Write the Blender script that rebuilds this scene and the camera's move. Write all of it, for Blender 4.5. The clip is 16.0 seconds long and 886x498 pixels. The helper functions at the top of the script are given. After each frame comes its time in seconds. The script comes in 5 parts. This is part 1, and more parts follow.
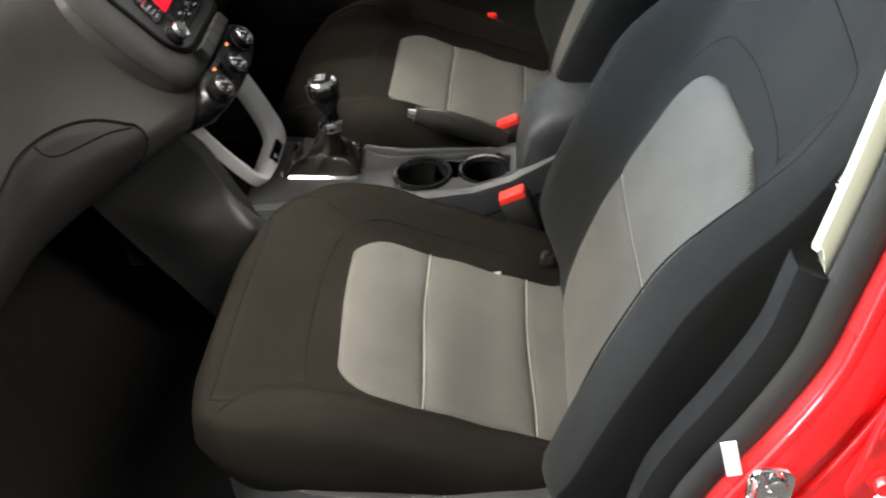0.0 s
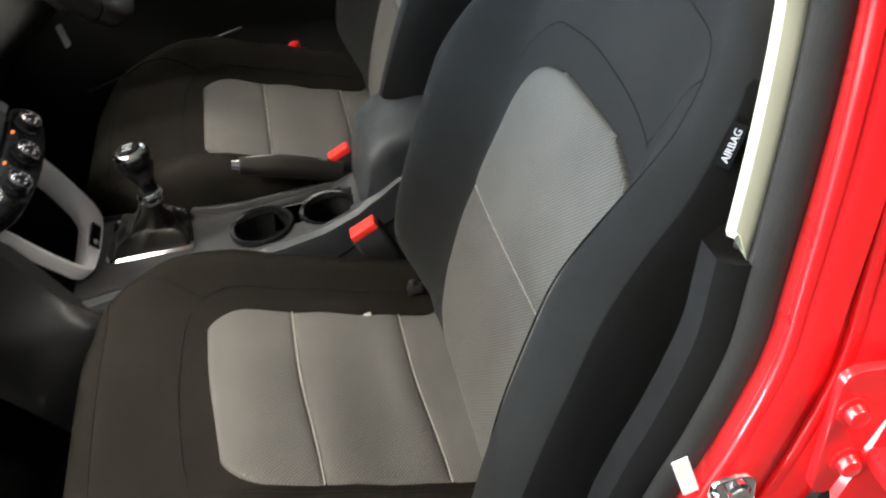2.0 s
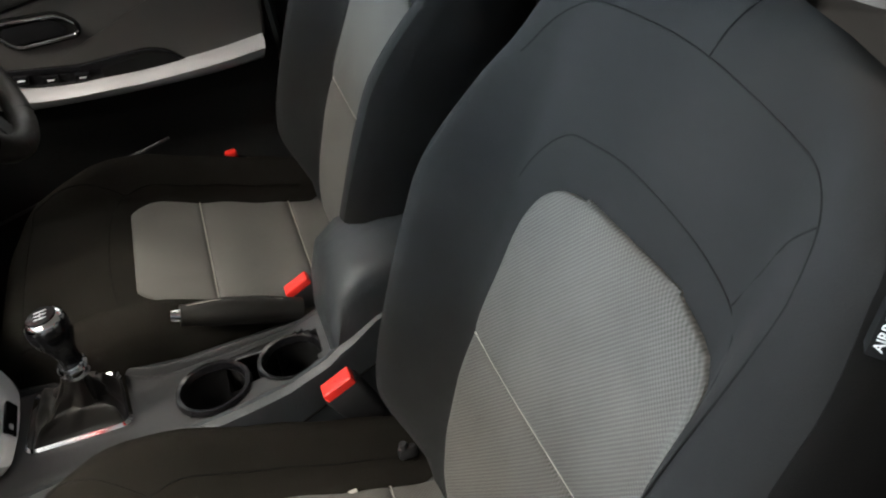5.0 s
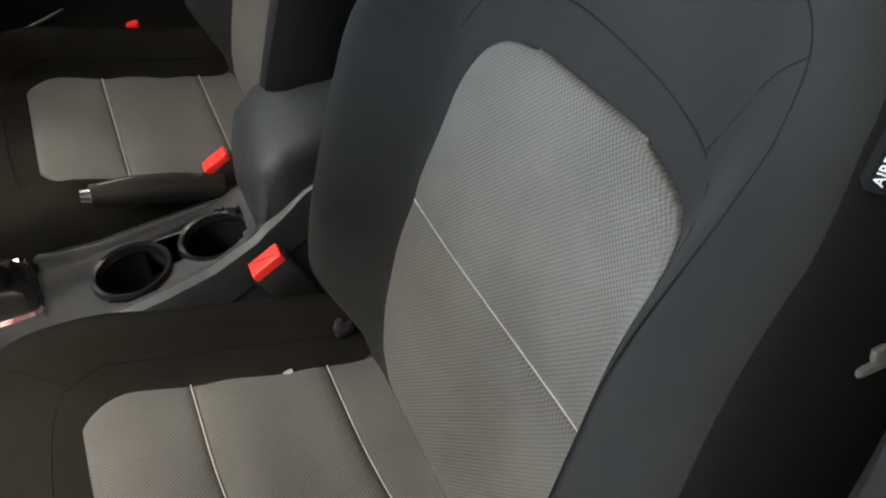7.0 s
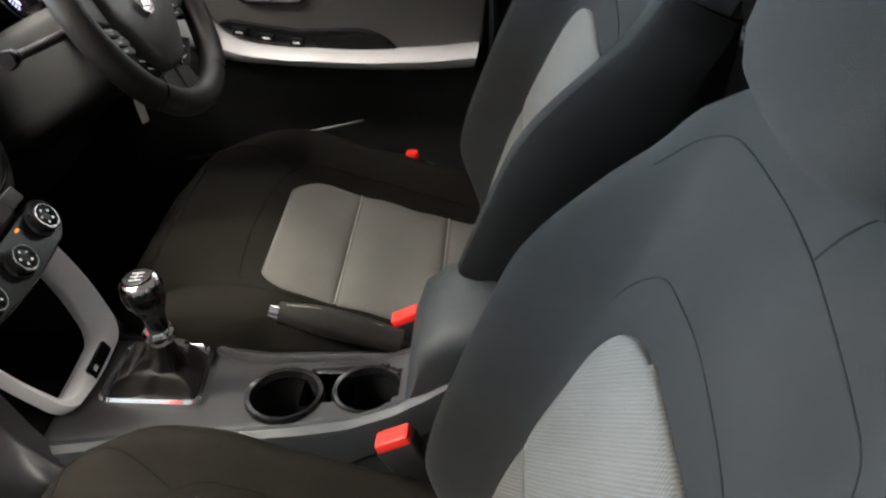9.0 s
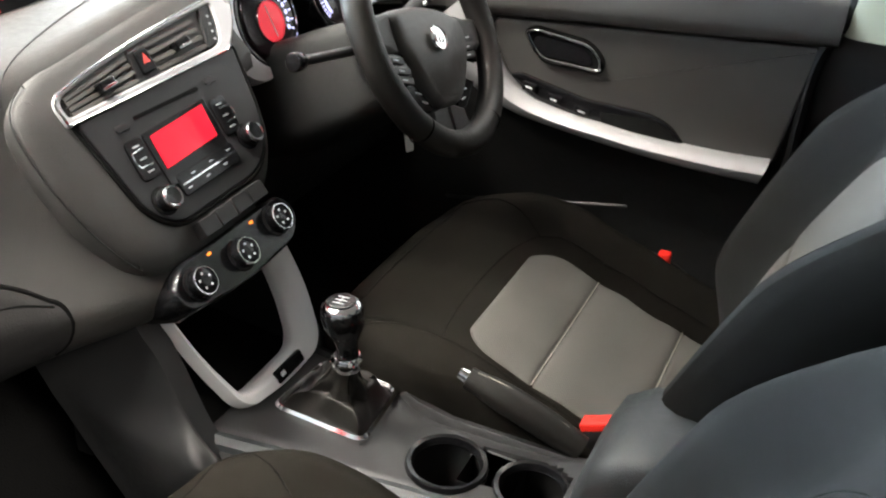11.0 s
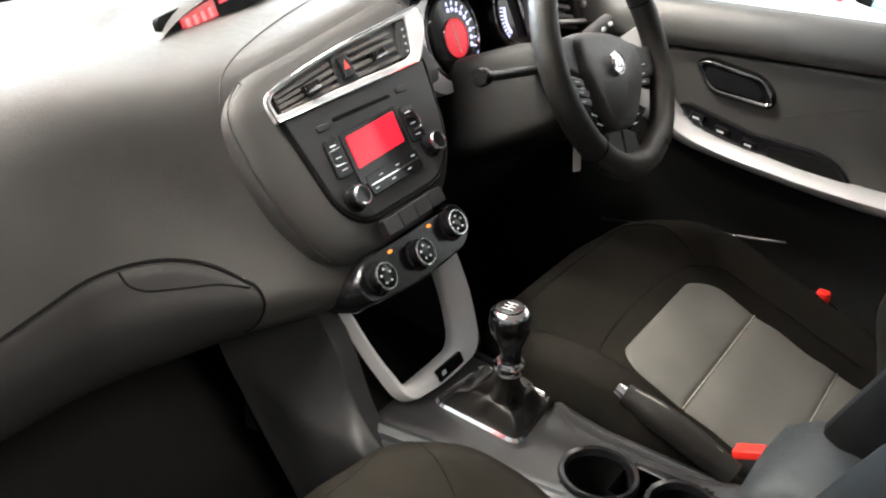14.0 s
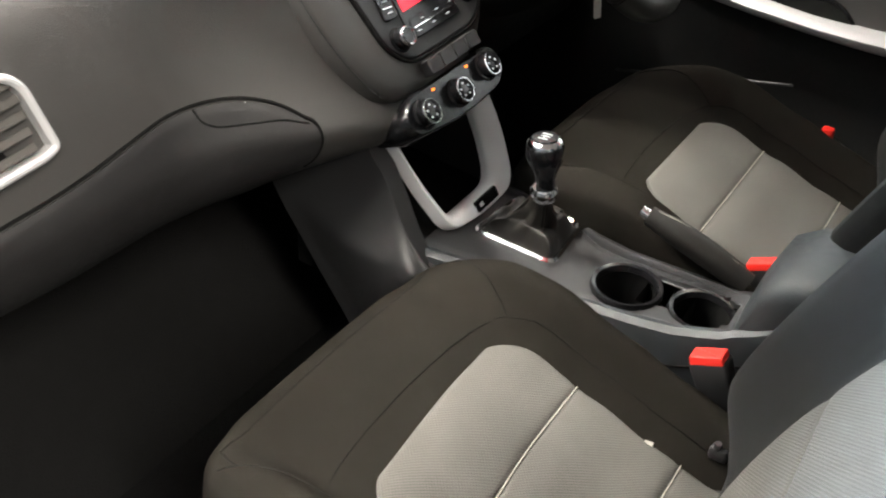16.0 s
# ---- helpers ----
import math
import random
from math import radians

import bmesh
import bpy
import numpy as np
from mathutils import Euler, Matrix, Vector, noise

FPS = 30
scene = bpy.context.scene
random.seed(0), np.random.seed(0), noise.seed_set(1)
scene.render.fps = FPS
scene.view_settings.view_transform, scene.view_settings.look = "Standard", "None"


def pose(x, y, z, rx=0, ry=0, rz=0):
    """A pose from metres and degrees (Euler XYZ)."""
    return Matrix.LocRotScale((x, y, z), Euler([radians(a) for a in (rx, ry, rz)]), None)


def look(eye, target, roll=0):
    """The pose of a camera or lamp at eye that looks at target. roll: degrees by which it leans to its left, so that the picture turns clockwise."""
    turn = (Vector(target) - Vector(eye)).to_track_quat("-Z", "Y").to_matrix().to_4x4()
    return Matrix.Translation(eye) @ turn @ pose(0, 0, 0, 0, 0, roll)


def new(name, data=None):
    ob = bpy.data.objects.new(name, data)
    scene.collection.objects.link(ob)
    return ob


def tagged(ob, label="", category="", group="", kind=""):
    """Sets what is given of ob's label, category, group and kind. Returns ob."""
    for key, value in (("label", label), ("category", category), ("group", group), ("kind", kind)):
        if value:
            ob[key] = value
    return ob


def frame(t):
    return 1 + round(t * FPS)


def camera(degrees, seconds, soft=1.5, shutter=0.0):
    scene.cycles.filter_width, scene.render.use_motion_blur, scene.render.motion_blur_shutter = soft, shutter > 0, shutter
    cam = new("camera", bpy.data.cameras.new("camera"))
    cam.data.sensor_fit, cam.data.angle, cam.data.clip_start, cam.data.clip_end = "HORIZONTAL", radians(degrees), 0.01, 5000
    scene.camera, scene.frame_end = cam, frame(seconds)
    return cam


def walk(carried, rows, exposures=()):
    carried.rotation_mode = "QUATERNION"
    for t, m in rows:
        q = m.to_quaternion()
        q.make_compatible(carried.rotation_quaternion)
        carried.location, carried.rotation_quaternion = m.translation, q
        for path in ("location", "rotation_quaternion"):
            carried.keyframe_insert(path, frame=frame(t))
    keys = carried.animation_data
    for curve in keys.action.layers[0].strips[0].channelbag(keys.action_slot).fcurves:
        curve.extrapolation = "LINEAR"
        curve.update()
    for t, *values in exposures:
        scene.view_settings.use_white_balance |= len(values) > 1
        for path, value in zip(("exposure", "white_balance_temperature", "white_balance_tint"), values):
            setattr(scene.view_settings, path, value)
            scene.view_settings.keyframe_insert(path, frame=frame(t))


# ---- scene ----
cam = camera(47.5, 16.0, soft=2.0, shutter=0.4)
PATH = [
    (0, (-0.974, 0.196, 1.468), (0.628, 0.35, 0.28), -3.3),
    (0.5, (-0.94, 0.217, 1.452), (0.658, 0.239, 0.25), -4.0),
    (1, (-0.919, 0.229, 1.452), (0.678, 0.224, 0.248), -5.4),
    (1.5, (-0.909, 0.236, 1.45), (0.695, 0.164, 0.258), -6.3),
    (2, (-0.876, 0.223, 1.437), (0.721, 0.057, 0.244), -9.2),
    (2.5, (-0.775, 0.198, 1.411), (0.811, -0.03, 0.214), -10.8),
    (3, (-0.691, 0.19, 1.409), (0.892, -0.098, 0.221), -12.3),
    (3.2, (-0.661, 0.19, 1.405), (0.911, -0.154, 0.217), -13.4),
    (5.3, (-0.619, 0.226, 1.389), (1.01, -0.057, 0.264), -11.5),
    (5.5, (-0.615, 0.229, 1.365), (0.976, -0.016, 0.177), -11.9),
    (6, (-0.607, 0.243, 1.35), (0.871, -0.014, 0.027), -11.2),
    (6.5, (-0.599, 0.253, 1.359), (0.832, -0.09, 0.004), -10.0),
    (7, (-0.581, 0.246, 1.346), (0.869, -0.153, 0.028), -10.5),
    (7.5, (-0.574, 0.244, 1.349), (0.894, -0.164, 0.054), -12.0),
    (8, (-0.544, 0.167, 1.344), (0.99, -0.026, 0.075), -10.3),
    (8.5, (-0.519, 0.088, 1.369), (1.074, 0.172, 0.163), -5.0),
    (9, (-0.52, 0.059, 1.402), (1.15, 0.231, 0.315), -4.0),
    (9.5, (-0.503, 0.069, 1.402), (1.19, 0.302, 0.363), -1.4),
    (10, (-0.438, 0.088, 1.379), (1.184, 0.451, 0.267), -0.0),
    (10.2, (-0.427, 0.074, 1.382), (1.156, 0.554, 0.257), 0.7),
    (12.3, (-0.464, 0.014, 1.418), (1.159, 0.765, 0.524), 5.6),
    (12.5, (-0.461, 0.015, 1.424), (1.158, 0.761, 0.517), 5.7),
    (13, (-0.463, 0.013, 1.424), (1.134, 0.778, 0.496), 5.5),
    (13.5, (-0.48, 0.03, 1.415), (1.057, 0.885, 0.463), 4.9),
    (14, (-0.51, 0.054, 1.398), (0.987, 0.963, 0.434), 4.9),
    (14.5, (-0.533, 0.051, 1.384), (0.934, 0.963, 0.376), 5.3),
    (15, (-0.568, 0.029, 1.378), (0.862, 0.911, 0.293), 5.1),
    (15.5, (-0.592, 0.007, 1.383), (0.816, 0.848, 0.239), 3.7),
    (16, (-0.651, 0.032, 1.398), (0.757, 0.856, 0.241), 3.9),
]
walk(cam, [(t, look(eye, target, roll)) for t, eye, target, roll in PATH], [(0.0, -0.05), (2.0, -0.35), (3.0, -0.6), (6.0, -0.7), (8.0, -0.6), (9.0, -0.1), (10.0, 0.1), (12.5, 0.03), (14.5, 0.25), (16.0, 0.3)])

# ---- world, sun and lamps ----
world = bpy.data.worlds.new("world")
scene.world = world
world.use_nodes = True
world.node_tree.nodes["Background"].inputs[0].default_value = (0.75, 0.85, 1.0, 1)
world.node_tree.nodes["Background"].inputs[1].default_value = 0.03


def area(name, m, sx, sy, power, color):
    data = bpy.data.lights.new(name, "AREA")
    data.shape, data.size, data.size_y, data.energy, data.color = "RECTANGLE", sx, sy, power, color
    ob = new(name, data)
    ob.matrix_world = m
    return ob


WARM, COOL = (1.0, 0.93, 0.83), (0.76, 0.89, 1.0)
# unseen lamps, added; the one at (-1.6, -2.3) is there to light the jamb
for lx, ly, power in ((-1.5, 1.9, 150), (-1.6, -2.3, 400), (2.6, 0.2, 40), (2.8, 3.2, 60), (0.0, 2.7, 360)):
    area("unseen_ceiling_lamp", pose(lx, ly, 3.55), 0.6, 2.2, power, WARM)
area("window_daylight", look((0.4, 6.6, 2.0), (0.4, 0, 1.0)), 7.0, 2.6, 1600, COOL)

# ---- materials ----


def mat(name, base, rough=0.6, metal=0.0, vary=0.12, scale=40.0, bump=0.0, bscale=300.0, coat=0.0, spec=0.5, sheen=0.0, big=3.0):
    """A surface with grain at two scales: colour and gloss vary broadly and finely, and a fine relief."""
    m = bpy.data.materials.new(name)
    m.use_nodes = True
    nt = m.node_tree
    b = nt.nodes["Principled BSDF"]
    co = nt.nodes.new("ShaderNodeTexCoord")
    n1, n2 = nt.nodes.new("ShaderNodeTexNoise"), nt.nodes.new("ShaderNodeTexNoise")
    n1.inputs["Scale"].default_value, n2.inputs["Scale"].default_value = scale, big
    n1.inputs["Detail"].default_value = 5
    mix = nt.nodes.new("ShaderNodeMath")
    mix.operation = "ADD"
    for n, k in ((n1, 0), (n2, 1)):
        nt.links.new(co.outputs["Object"], n.inputs["Vector"])
        nt.links.new(n.outputs["Fac"], mix.inputs[k])
    ramp = nt.nodes.new("ShaderNodeMapRange")
    ramp.inputs[1].default_value, ramp.inputs[2].default_value = 0.6, 1.4
    ramp.inputs[3].default_value, ramp.inputs[4].default_value = 1 - vary, 1 + vary
    nt.links.new(mix.outputs[0], ramp.inputs[0])
    mul = nt.nodes.new("ShaderNodeVectorMath")
    mul.operation = "SCALE"
    mul.inputs[0].default_value = base
    nt.links.new(ramp.outputs[0], mul.inputs["Scale"])
    nt.links.new(mul.outputs[0], b.inputs["Base Color"])
    rr = nt.nodes.new("ShaderNodeMapRange")
    rr.inputs[1].default_value, rr.inputs[2].default_value = 0.3, 0.7
    rr.inputs[3].default_value, rr.inputs[4].default_value = rough * 0.85, min(rough * 1.15, 1)
    nt.links.new(n1.outputs["Fac"], rr.inputs[0])
    nt.links.new(rr.outputs[0], b.inputs["Roughness"])
    b.inputs["Metallic"].default_value = metal
    b.inputs["Coat Weight"].default_value = coat
    b.inputs["Coat Roughness"].default_value = 0.04
    b.inputs["Specular IOR Level"].default_value = spec
    b.inputs["Sheen Weight"].default_value = sheen
    if bump:
        n3, bp = nt.nodes.new("ShaderNodeTexNoise"), nt.nodes.new("ShaderNodeBump")
        n3.inputs["Scale"].default_value = bscale
        nt.links.new(co.outputs["Object"], n3.inputs["Vector"])
        bp.inputs["Strength"].default_value, bp.inputs["Distance"].default_value = bump, 0.002
        nt.links.new(n3.outputs["Fac"], bp.inputs["Height"])
        nt.links.new(bp.outputs[0], b.inputs["Normal"])
    return m


def woven(name, dark, light, freq, relief, ratio=1.0, rough=0.85):
    """Cloth of crossing threads: sine rows across x and along the length, with slubs."""
    m = bpy.data.materials.new(name)
    m.use_nodes = True
    nt = m.node_tree
    b = nt.nodes["Principled BSDF"]
    co = nt.nodes.new("ShaderNodeTexCoord")
    sep = nt.nodes.new("ShaderNodeSeparateXYZ")
    nt.links.new(co.outputs["UV"], sep.inputs[0])

    def sine(sock, k, off=0.0):
        a = nt.nodes.new("ShaderNodeMath")
        a.operation = "MULTIPLY_ADD"
        a.inputs[1].default_value, a.inputs[2].default_value = k, off
        nt.links.new(sock, a.inputs[0])
        s = nt.nodes.new("ShaderNodeMath")
        s.operation = "SINE"
        nt.links.new(a.outputs[0], s.inputs[0])
        return s.outputs[0]

    pr = nt.nodes.new("ShaderNodeMath")
    pr.operation = "MULTIPLY"
    nt.links.new(sine(sep.outputs[0], freq), pr.inputs[0])
    nt.links.new(sine(sep.outputs[1], freq * ratio), pr.inputs[1])
    no = nt.nodes.new("ShaderNodeTexNoise")
    no.inputs["Scale"].default_value = 9
    no.inputs["Detail"].default_value = 6
    nt.links.new(co.outputs["Object"], no.inputs["Vector"])
    ad = nt.nodes.new("ShaderNodeMath")
    ad.operation = "MULTIPLY_ADD"
    ad.inputs[1].default_value, ad.inputs[2].default_value = 0.5, 0.0
    nt.links.new(pr.outputs[0], ad.inputs[0])
    nt.links.new(no.outputs["Fac"], ad.inputs[2])
    mr = nt.nodes.new("ShaderNodeMapRange")
    mr.inputs[1].default_value, mr.inputs[2].default_value = -0.1, 1.1
    nt.links.new(ad.outputs[0], mr.inputs[0])
    mx = nt.nodes.new("ShaderNodeMix")
    mx.data_type = "RGBA"
    mx.inputs[6].default_value, mx.inputs[7].default_value = (*dark, 1), (*light, 1)
    nt.links.new(mr.outputs[0], mx.inputs[0])
    nt.links.new(mx.outputs[2], b.inputs["Base Color"])
    bp = nt.nodes.new("ShaderNodeBump")
    bp.inputs["Strength"].default_value, bp.inputs["Distance"].default_value = relief, 0.0015
    nt.links.new(ad.outputs[0], bp.inputs["Height"])
    nt.links.new(bp.outputs[0], b.inputs["Normal"])
    b.inputs["Roughness"].default_value = rough
    b.inputs["Specular IOR Level"].default_value = 0.3
    b.inputs["Sheen Weight"].default_value = 0.06
    return m


def glow(name, color, power, rough=0.3):
    m = bpy.data.materials.new(name)
    m.use_nodes = True
    b = m.node_tree.nodes["Principled BSDF"]
    b.inputs["Base Color"].default_value = (*[c * 0.3 for c in color], 1)
    b.inputs["Emission Color"].default_value = (*color, 1)
    b.inputs["Emission Strength"].default_value = power
    b.inputs["Roughness"].default_value = rough
    return m


def clear(name, tint=(0.95, 0.98, 0.97), rough=0.0):
    m = bpy.data.materials.new(name)
    m.use_nodes = True
    b = m.node_tree.nodes["Principled BSDF"]
    b.inputs["Base Color"].default_value = (*tint, 1)
    b.inputs["Roughness"].default_value = rough
    b.inputs["Transmission Weight"].default_value = 1
    b.inputs["IOR"].default_value = 1.02
    return m


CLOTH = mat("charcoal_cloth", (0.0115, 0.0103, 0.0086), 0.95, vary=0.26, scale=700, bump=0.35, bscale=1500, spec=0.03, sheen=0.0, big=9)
# same seat cloth, lighter and cooler for windscreen daylight on the backrest
CLOTH_UP = mat("lit_charcoal_cloth", (0.0180, 0.0182, 0.0181), 0.92, vary=0.24, scale=700, bump=0.35, bscale=1500, spec=0.05, sheen=0.03, big=9)
PAD = woven("grey_weave", (0.046, 0.0437, 0.0395), (0.125, 0.120, 0.109), 1350, 0.38, 1.1)
THREAD = mat("pale_thread", (0.36, 0.34, 0.30), 0.8, scale=900)
CLOTH_SEAM = mat("cloth_seam", (0.0085, 0.0083, 0.0078), 0.95, spec=0.02)
SIDE_CLOTH = mat("black_side_cloth", (0.0065, 0.0063, 0.006), 0.9, vary=0.2, scale=700, bump=0.3, bscale=1500, spec=0.06, big=9)
# black door plastic; also darkens the shaded parts behind the wheel
DARK_LOW = mat("matt_dark_plastic", (0.010, 0.010, 0.010), 0.6, bump=0.25, bscale=900, scale=120, spec=0.3)
UP_SEAM = mat("lit_charcoal_seam", (0.0135, 0.0137, 0.0137), 0.95, spec=0.03)
# satin silver raised and less metallic, for the glare on the bin frame
SILVER_BIN = mat("lit_satin_silver", (0.88, 0.88, 0.89), 0.34, 0.10, vary=0.02, scale=12)
SILVER_DOOR = mat("brushed_silver", (0.62, 0.62, 0.63), 0.40, 0.40, vary=0.03, scale=12)
# dash plastic darkened to carry the shade on the lower fascia
DASH_SHADED = mat("shaded_dash_plastic", (0.018, 0.0175, 0.0178), 0.5, spec=0.5, bump=0.30, bscale=700, scale=120, vary=0.08)
PALE_RED = mat("faded_red_plastic", (0.85, 0.16, 0.18), 0.5)
SEAM = mat("dark_seam", (0.0045, 0.0042, 0.004), 0.95, spec=0.02)
PLASTIC = mat("black_plastic", (0.022, 0.022, 0.023), 0.48, bump=0.25, bscale=900, scale=120)
SOFT = mat("soft_dash_plastic", (0.048, 0.046, 0.044), 0.44, spec=0.6, bump=0.30, bscale=700, scale=120, vary=0.08)
TRIM = mat("dark_trim", (0.025, 0.025, 0.026), 0.42, bump=0.15, bscale=900, scale=150)
BLACK = mat("piano_black", (0.008, 0.008, 0.009), 0.18, vary=0.05)
# for plain black parts, and as painted shade inside recesses
DARKHOLE = mat("matt_black_and_recess_shade", (0.006, 0.006, 0.006), 0.8, spec=0.12)
SILVER = mat("satin_silver", (0.78, 0.78, 0.79), 0.32, 0.45, vary=0.02, scale=12)
CHROME = mat("chrome", (0.85, 0.85, 0.86), 0.08, 1.0, vary=0.03)
LEATHER = mat("leather", (0.015, 0.0138, 0.0125), 0.44, spec=0.35, bump=0.12, bscale=700, scale=150, vary=0.08)
VINYL = mat("slate_vinyl", (0.028, 0.032, 0.035), 0.5, bump=0.3, bscale=500, scale=100)
PAINT = mat("red_paint", (0.72, 0.010, 0.013), 0.3, vary=0.04, coat=1.0, scale=15)
SEAL_GREY = mat("grey_rubber_seal", (0.030, 0.030, 0.029), 0.62, bump=0.2, bscale=500, spec=0.25)
RUBBER = mat("rubber_seal", (0.007, 0.007, 0.0073), 0.55, bump=0.2, bscale=500, spec=0.22)
CREAM = mat("pale_pillar_trim", (0.47, 0.49, 0.385), 0.6, vary=0.04)
LINER = mat("headliner_cloth", (0.55, 0.54, 0.50), 0.9, bump=0.2)
CARPET = mat("black_carpet", (0.006, 0.006, 0.006), 0.95, bump=0.8, bscale=350, spec=0.1)
BUCKLE = mat("red_button", (0.85, 0.030, 0.020), 0.35, vary=0.05)
LABEL = mat("white_sticker", (0.82, 0.82, 0.80), 0.5, vary=0.05)
PRINT = mat("white_print", (0.75, 0.76, 0.78), 0.5)
SCREEN = glow("red_lcd", (1.0, 0.016, 0.040), 1.05, 0.12)
CLOCK = glow("dim_red_lcd", (0.75, 0.008, 0.015), 0.55, 0.15)
REDGLOW = glow("red_dial", (0.75, 0.02, 0.04), 0.9)
BLUEGLOW = glow("white_blue_marks", (0.62, 0.62, 1.0), 1.7)
AMBER = glow("amber_lamp", (1.0, 0.22, 0.02), 2.5)
GLASS = clear("window_glass")
SLAT = mat("vent_slat_plastic", (0.085, 0.080, 0.074), 0.45, vary=0.06)
SMOKE = mat("smoked_cover", (0.010, 0.004, 0.006), 0.12, vary=0.03)
# unseen floor, darkened so little light bounces into the footwell
FLOOR = mat("darkened_floor", (0.06, 0.06, 0.058), 0.25, scale=6, vary=0.03)
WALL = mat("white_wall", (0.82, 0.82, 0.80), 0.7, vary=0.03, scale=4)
# unseen walls behind and left, dimmed to hold back fill light
DIMWALL = mat("dimmed_wall", (0.07, 0.07, 0.07), 0.7, vary=0.05, scale=4)
# unseen ceiling, toned down for more contrast in the cabin
CEIL = mat("ceiling_paint", (0.45, 0.45, 0.44), 0.8, vary=0.03, scale=4)
# emission stands in for daylight on the background; no lamp there
BACKDROP = glow("glowing_backdrop", (1.0, 1.0, 1.0), 1.6, 0.8)
BLUELINE = mat("pale_blue_paint", (0.35, 0.62, 0.66), 0.5)

# ---- shapes ----


def part(name, data, material, parent=None, label="", smooth=True):
    """One mesh object from (verts, faces) in world metres, under its thing."""
    verts, faces = data
    at = parent.matrix_world.translation if parent else Vector()
    if parent:
        at = ORIGIN[parent.name]
    me = bpy.data.meshes.new(name)
    me.from_pydata([tuple(Vector(v) - at) for v in verts], [], [tuple(f) for f in faces])
    me.materials.append(material)
    ob = new(name, me)
    if parent:
        ob.parent = parent
    ORIGIN[ob.name] = at.copy()
    bm = bmesh.new()
    bm.from_mesh(me)
    bmesh.ops.recalc_face_normals(bm, faces=bm.faces)
    for e in bm.edges:
        if len(e.link_faces) == 2 and e.calc_face_angle(0) > radians(42):
            e.smooth = False
    for f in bm.faces:
        f.smooth = smooth
    bm.to_mesh(me)
    bm.free()
    if label:
        tagged(ob, label)
    return ob


ORIGIN = {}


def thing(name, at, label, category, group="", kind=""):
    ob = new(name)
    ob.location = at
    ob.empty_display_size = 0.05
    ORIGIN[ob.name] = Vector(at)
    return tagged(ob, label, category, group, kind)


def solo(name, data, material, label, category, kind="", group=""):
    """A thing of one mesh."""
    return tagged(part(name, data, material), label, category, group, kind)


def join(*datas):
    verts, faces = [], []
    for v, f in datas:
        k = len(verts)
        verts += list(v)
        faces += [[i + k for i in q] for q in f]
    return verts, faces


def loft(rings, caps=True, closed=False):
    n = len(rings[0])
    verts = [v for r in rings for v in r]
    faces = []
    m = len(rings)
    for a in range(m if closed else m - 1):
        b = (a + 1) % m
        for i in range(n):
            j = (i + 1) % n
            faces.append([a * n + i, a * n + j, b * n + j, b * n + i])
    if caps and not closed:
        faces.append(list(range(n))[::-1])
        faces.append([(m - 1) * n + i for i in range(n)])
    return verts, faces


def slab(fn, us, vs, low):
    """A closed sheet: the top fn(u, v), the underside low(u, v)."""
    nu, nv = len(us), len(vs)
    top = [fn(u, v) for v in vs for u in us]
    bot = [low(u, v) for v in vs for u in us]
    k = nu * nv
    faces = []
    for b in range(nv - 1):
        for a in range(nu - 1):
            q = [b * nu + a, b * nu + a + 1, (b + 1) * nu + a + 1, (b + 1) * nu + a]
            faces += [q, [i + k for i in q[::-1]]]
    rim = list(range(nu)) + [b * nu + nu - 1 for b in range(1, nv)] + [(nv - 1) * nu + a for a in range(nu - 2, -1, -1)] + [b * nu for b in range(nv - 2, 0, -1)]
    for i in range(len(rim)):
        a, b = rim[i], rim[(i + 1) % len(rim)]
        faces.append([b, a, a + k, b + k])
    return top + bot, faces


def rpoly(pts, r, n=5):
    """A polygon with rounded corners; r one radius or one for each corner."""
    out = []
    m = len(pts)
    for i, p in enumerate(pts):
        p, a, b = Vector(p), Vector(pts[i - 1]), Vector(pts[(i + 1) % m])
        q = r[i] if isinstance(r, (list, tuple)) else r
        da, db = (a - p), (b - p)
        q = min(q, da.length * 0.49, db.length * 0.49)
        s, e = p + da.normalized() * q, p + db.normalized() * q
        for k in range(n + 1):
            t = k / n
            out.append((1 - t) ** 2 * s + 2 * t * (1 - t) * p + t * t * e)
    return out


def rect(w, h, r, n=5, cx=0, cy=0):
    return rpoly([(cx - w / 2, cy - h / 2), (cx + w / 2, cy - h / 2), (cx + w / 2, cy + h / 2), (cx - w / 2, cy + h / 2)], r, n)


def inset(pts, d):
    """The outline moved inwards by d (outwards if negative); outline runs counter-clockwise."""
    m = len(pts)
    out = []
    for i in range(m):
        a, b = pts[i - 1], pts[(i + 1) % m]
        t = (b - a)
        if t.length < 1e-9:
            t = Vector((1, 0))
        t.normalize()
        out.append(pts[i] + Vector((-t.y, t.x)) * d)
    return out


def place(m, pts, z):
    return [m @ Vector((p[0], p[1], z)) for p in pts]


def plate(m, pts, z0, z1, bevel=0.002):
    """An outline in m's plane, thick from z0 to z1 along m's z, with a rounded upper edge."""
    pts = [Vector(p) for p in pts]
    b = bevel
    return loft([place(m, pts, z0), place(m, pts, z1 - b), place(m, inset(pts, b * 0.3), z1 - b * 0.3), place(m, inset(pts, b), z1), place(m, inset(pts, b * 1.15), z1)])


def band(m, outer, inner, z0, z1, bevel=0.0015):
    """A frame between two outlines with the same number of points."""
    o, i = [Vector(p) for p in outer], [Vector(p) for p in inner]
    return loft([place(m, o, z0), place(m, o, z1 - bevel), place(m, inset(o, bevel), z1), place(m, inset(i, -bevel), z1), place(m, i, z1 - bevel), place(m, i, z0)], closed=True)


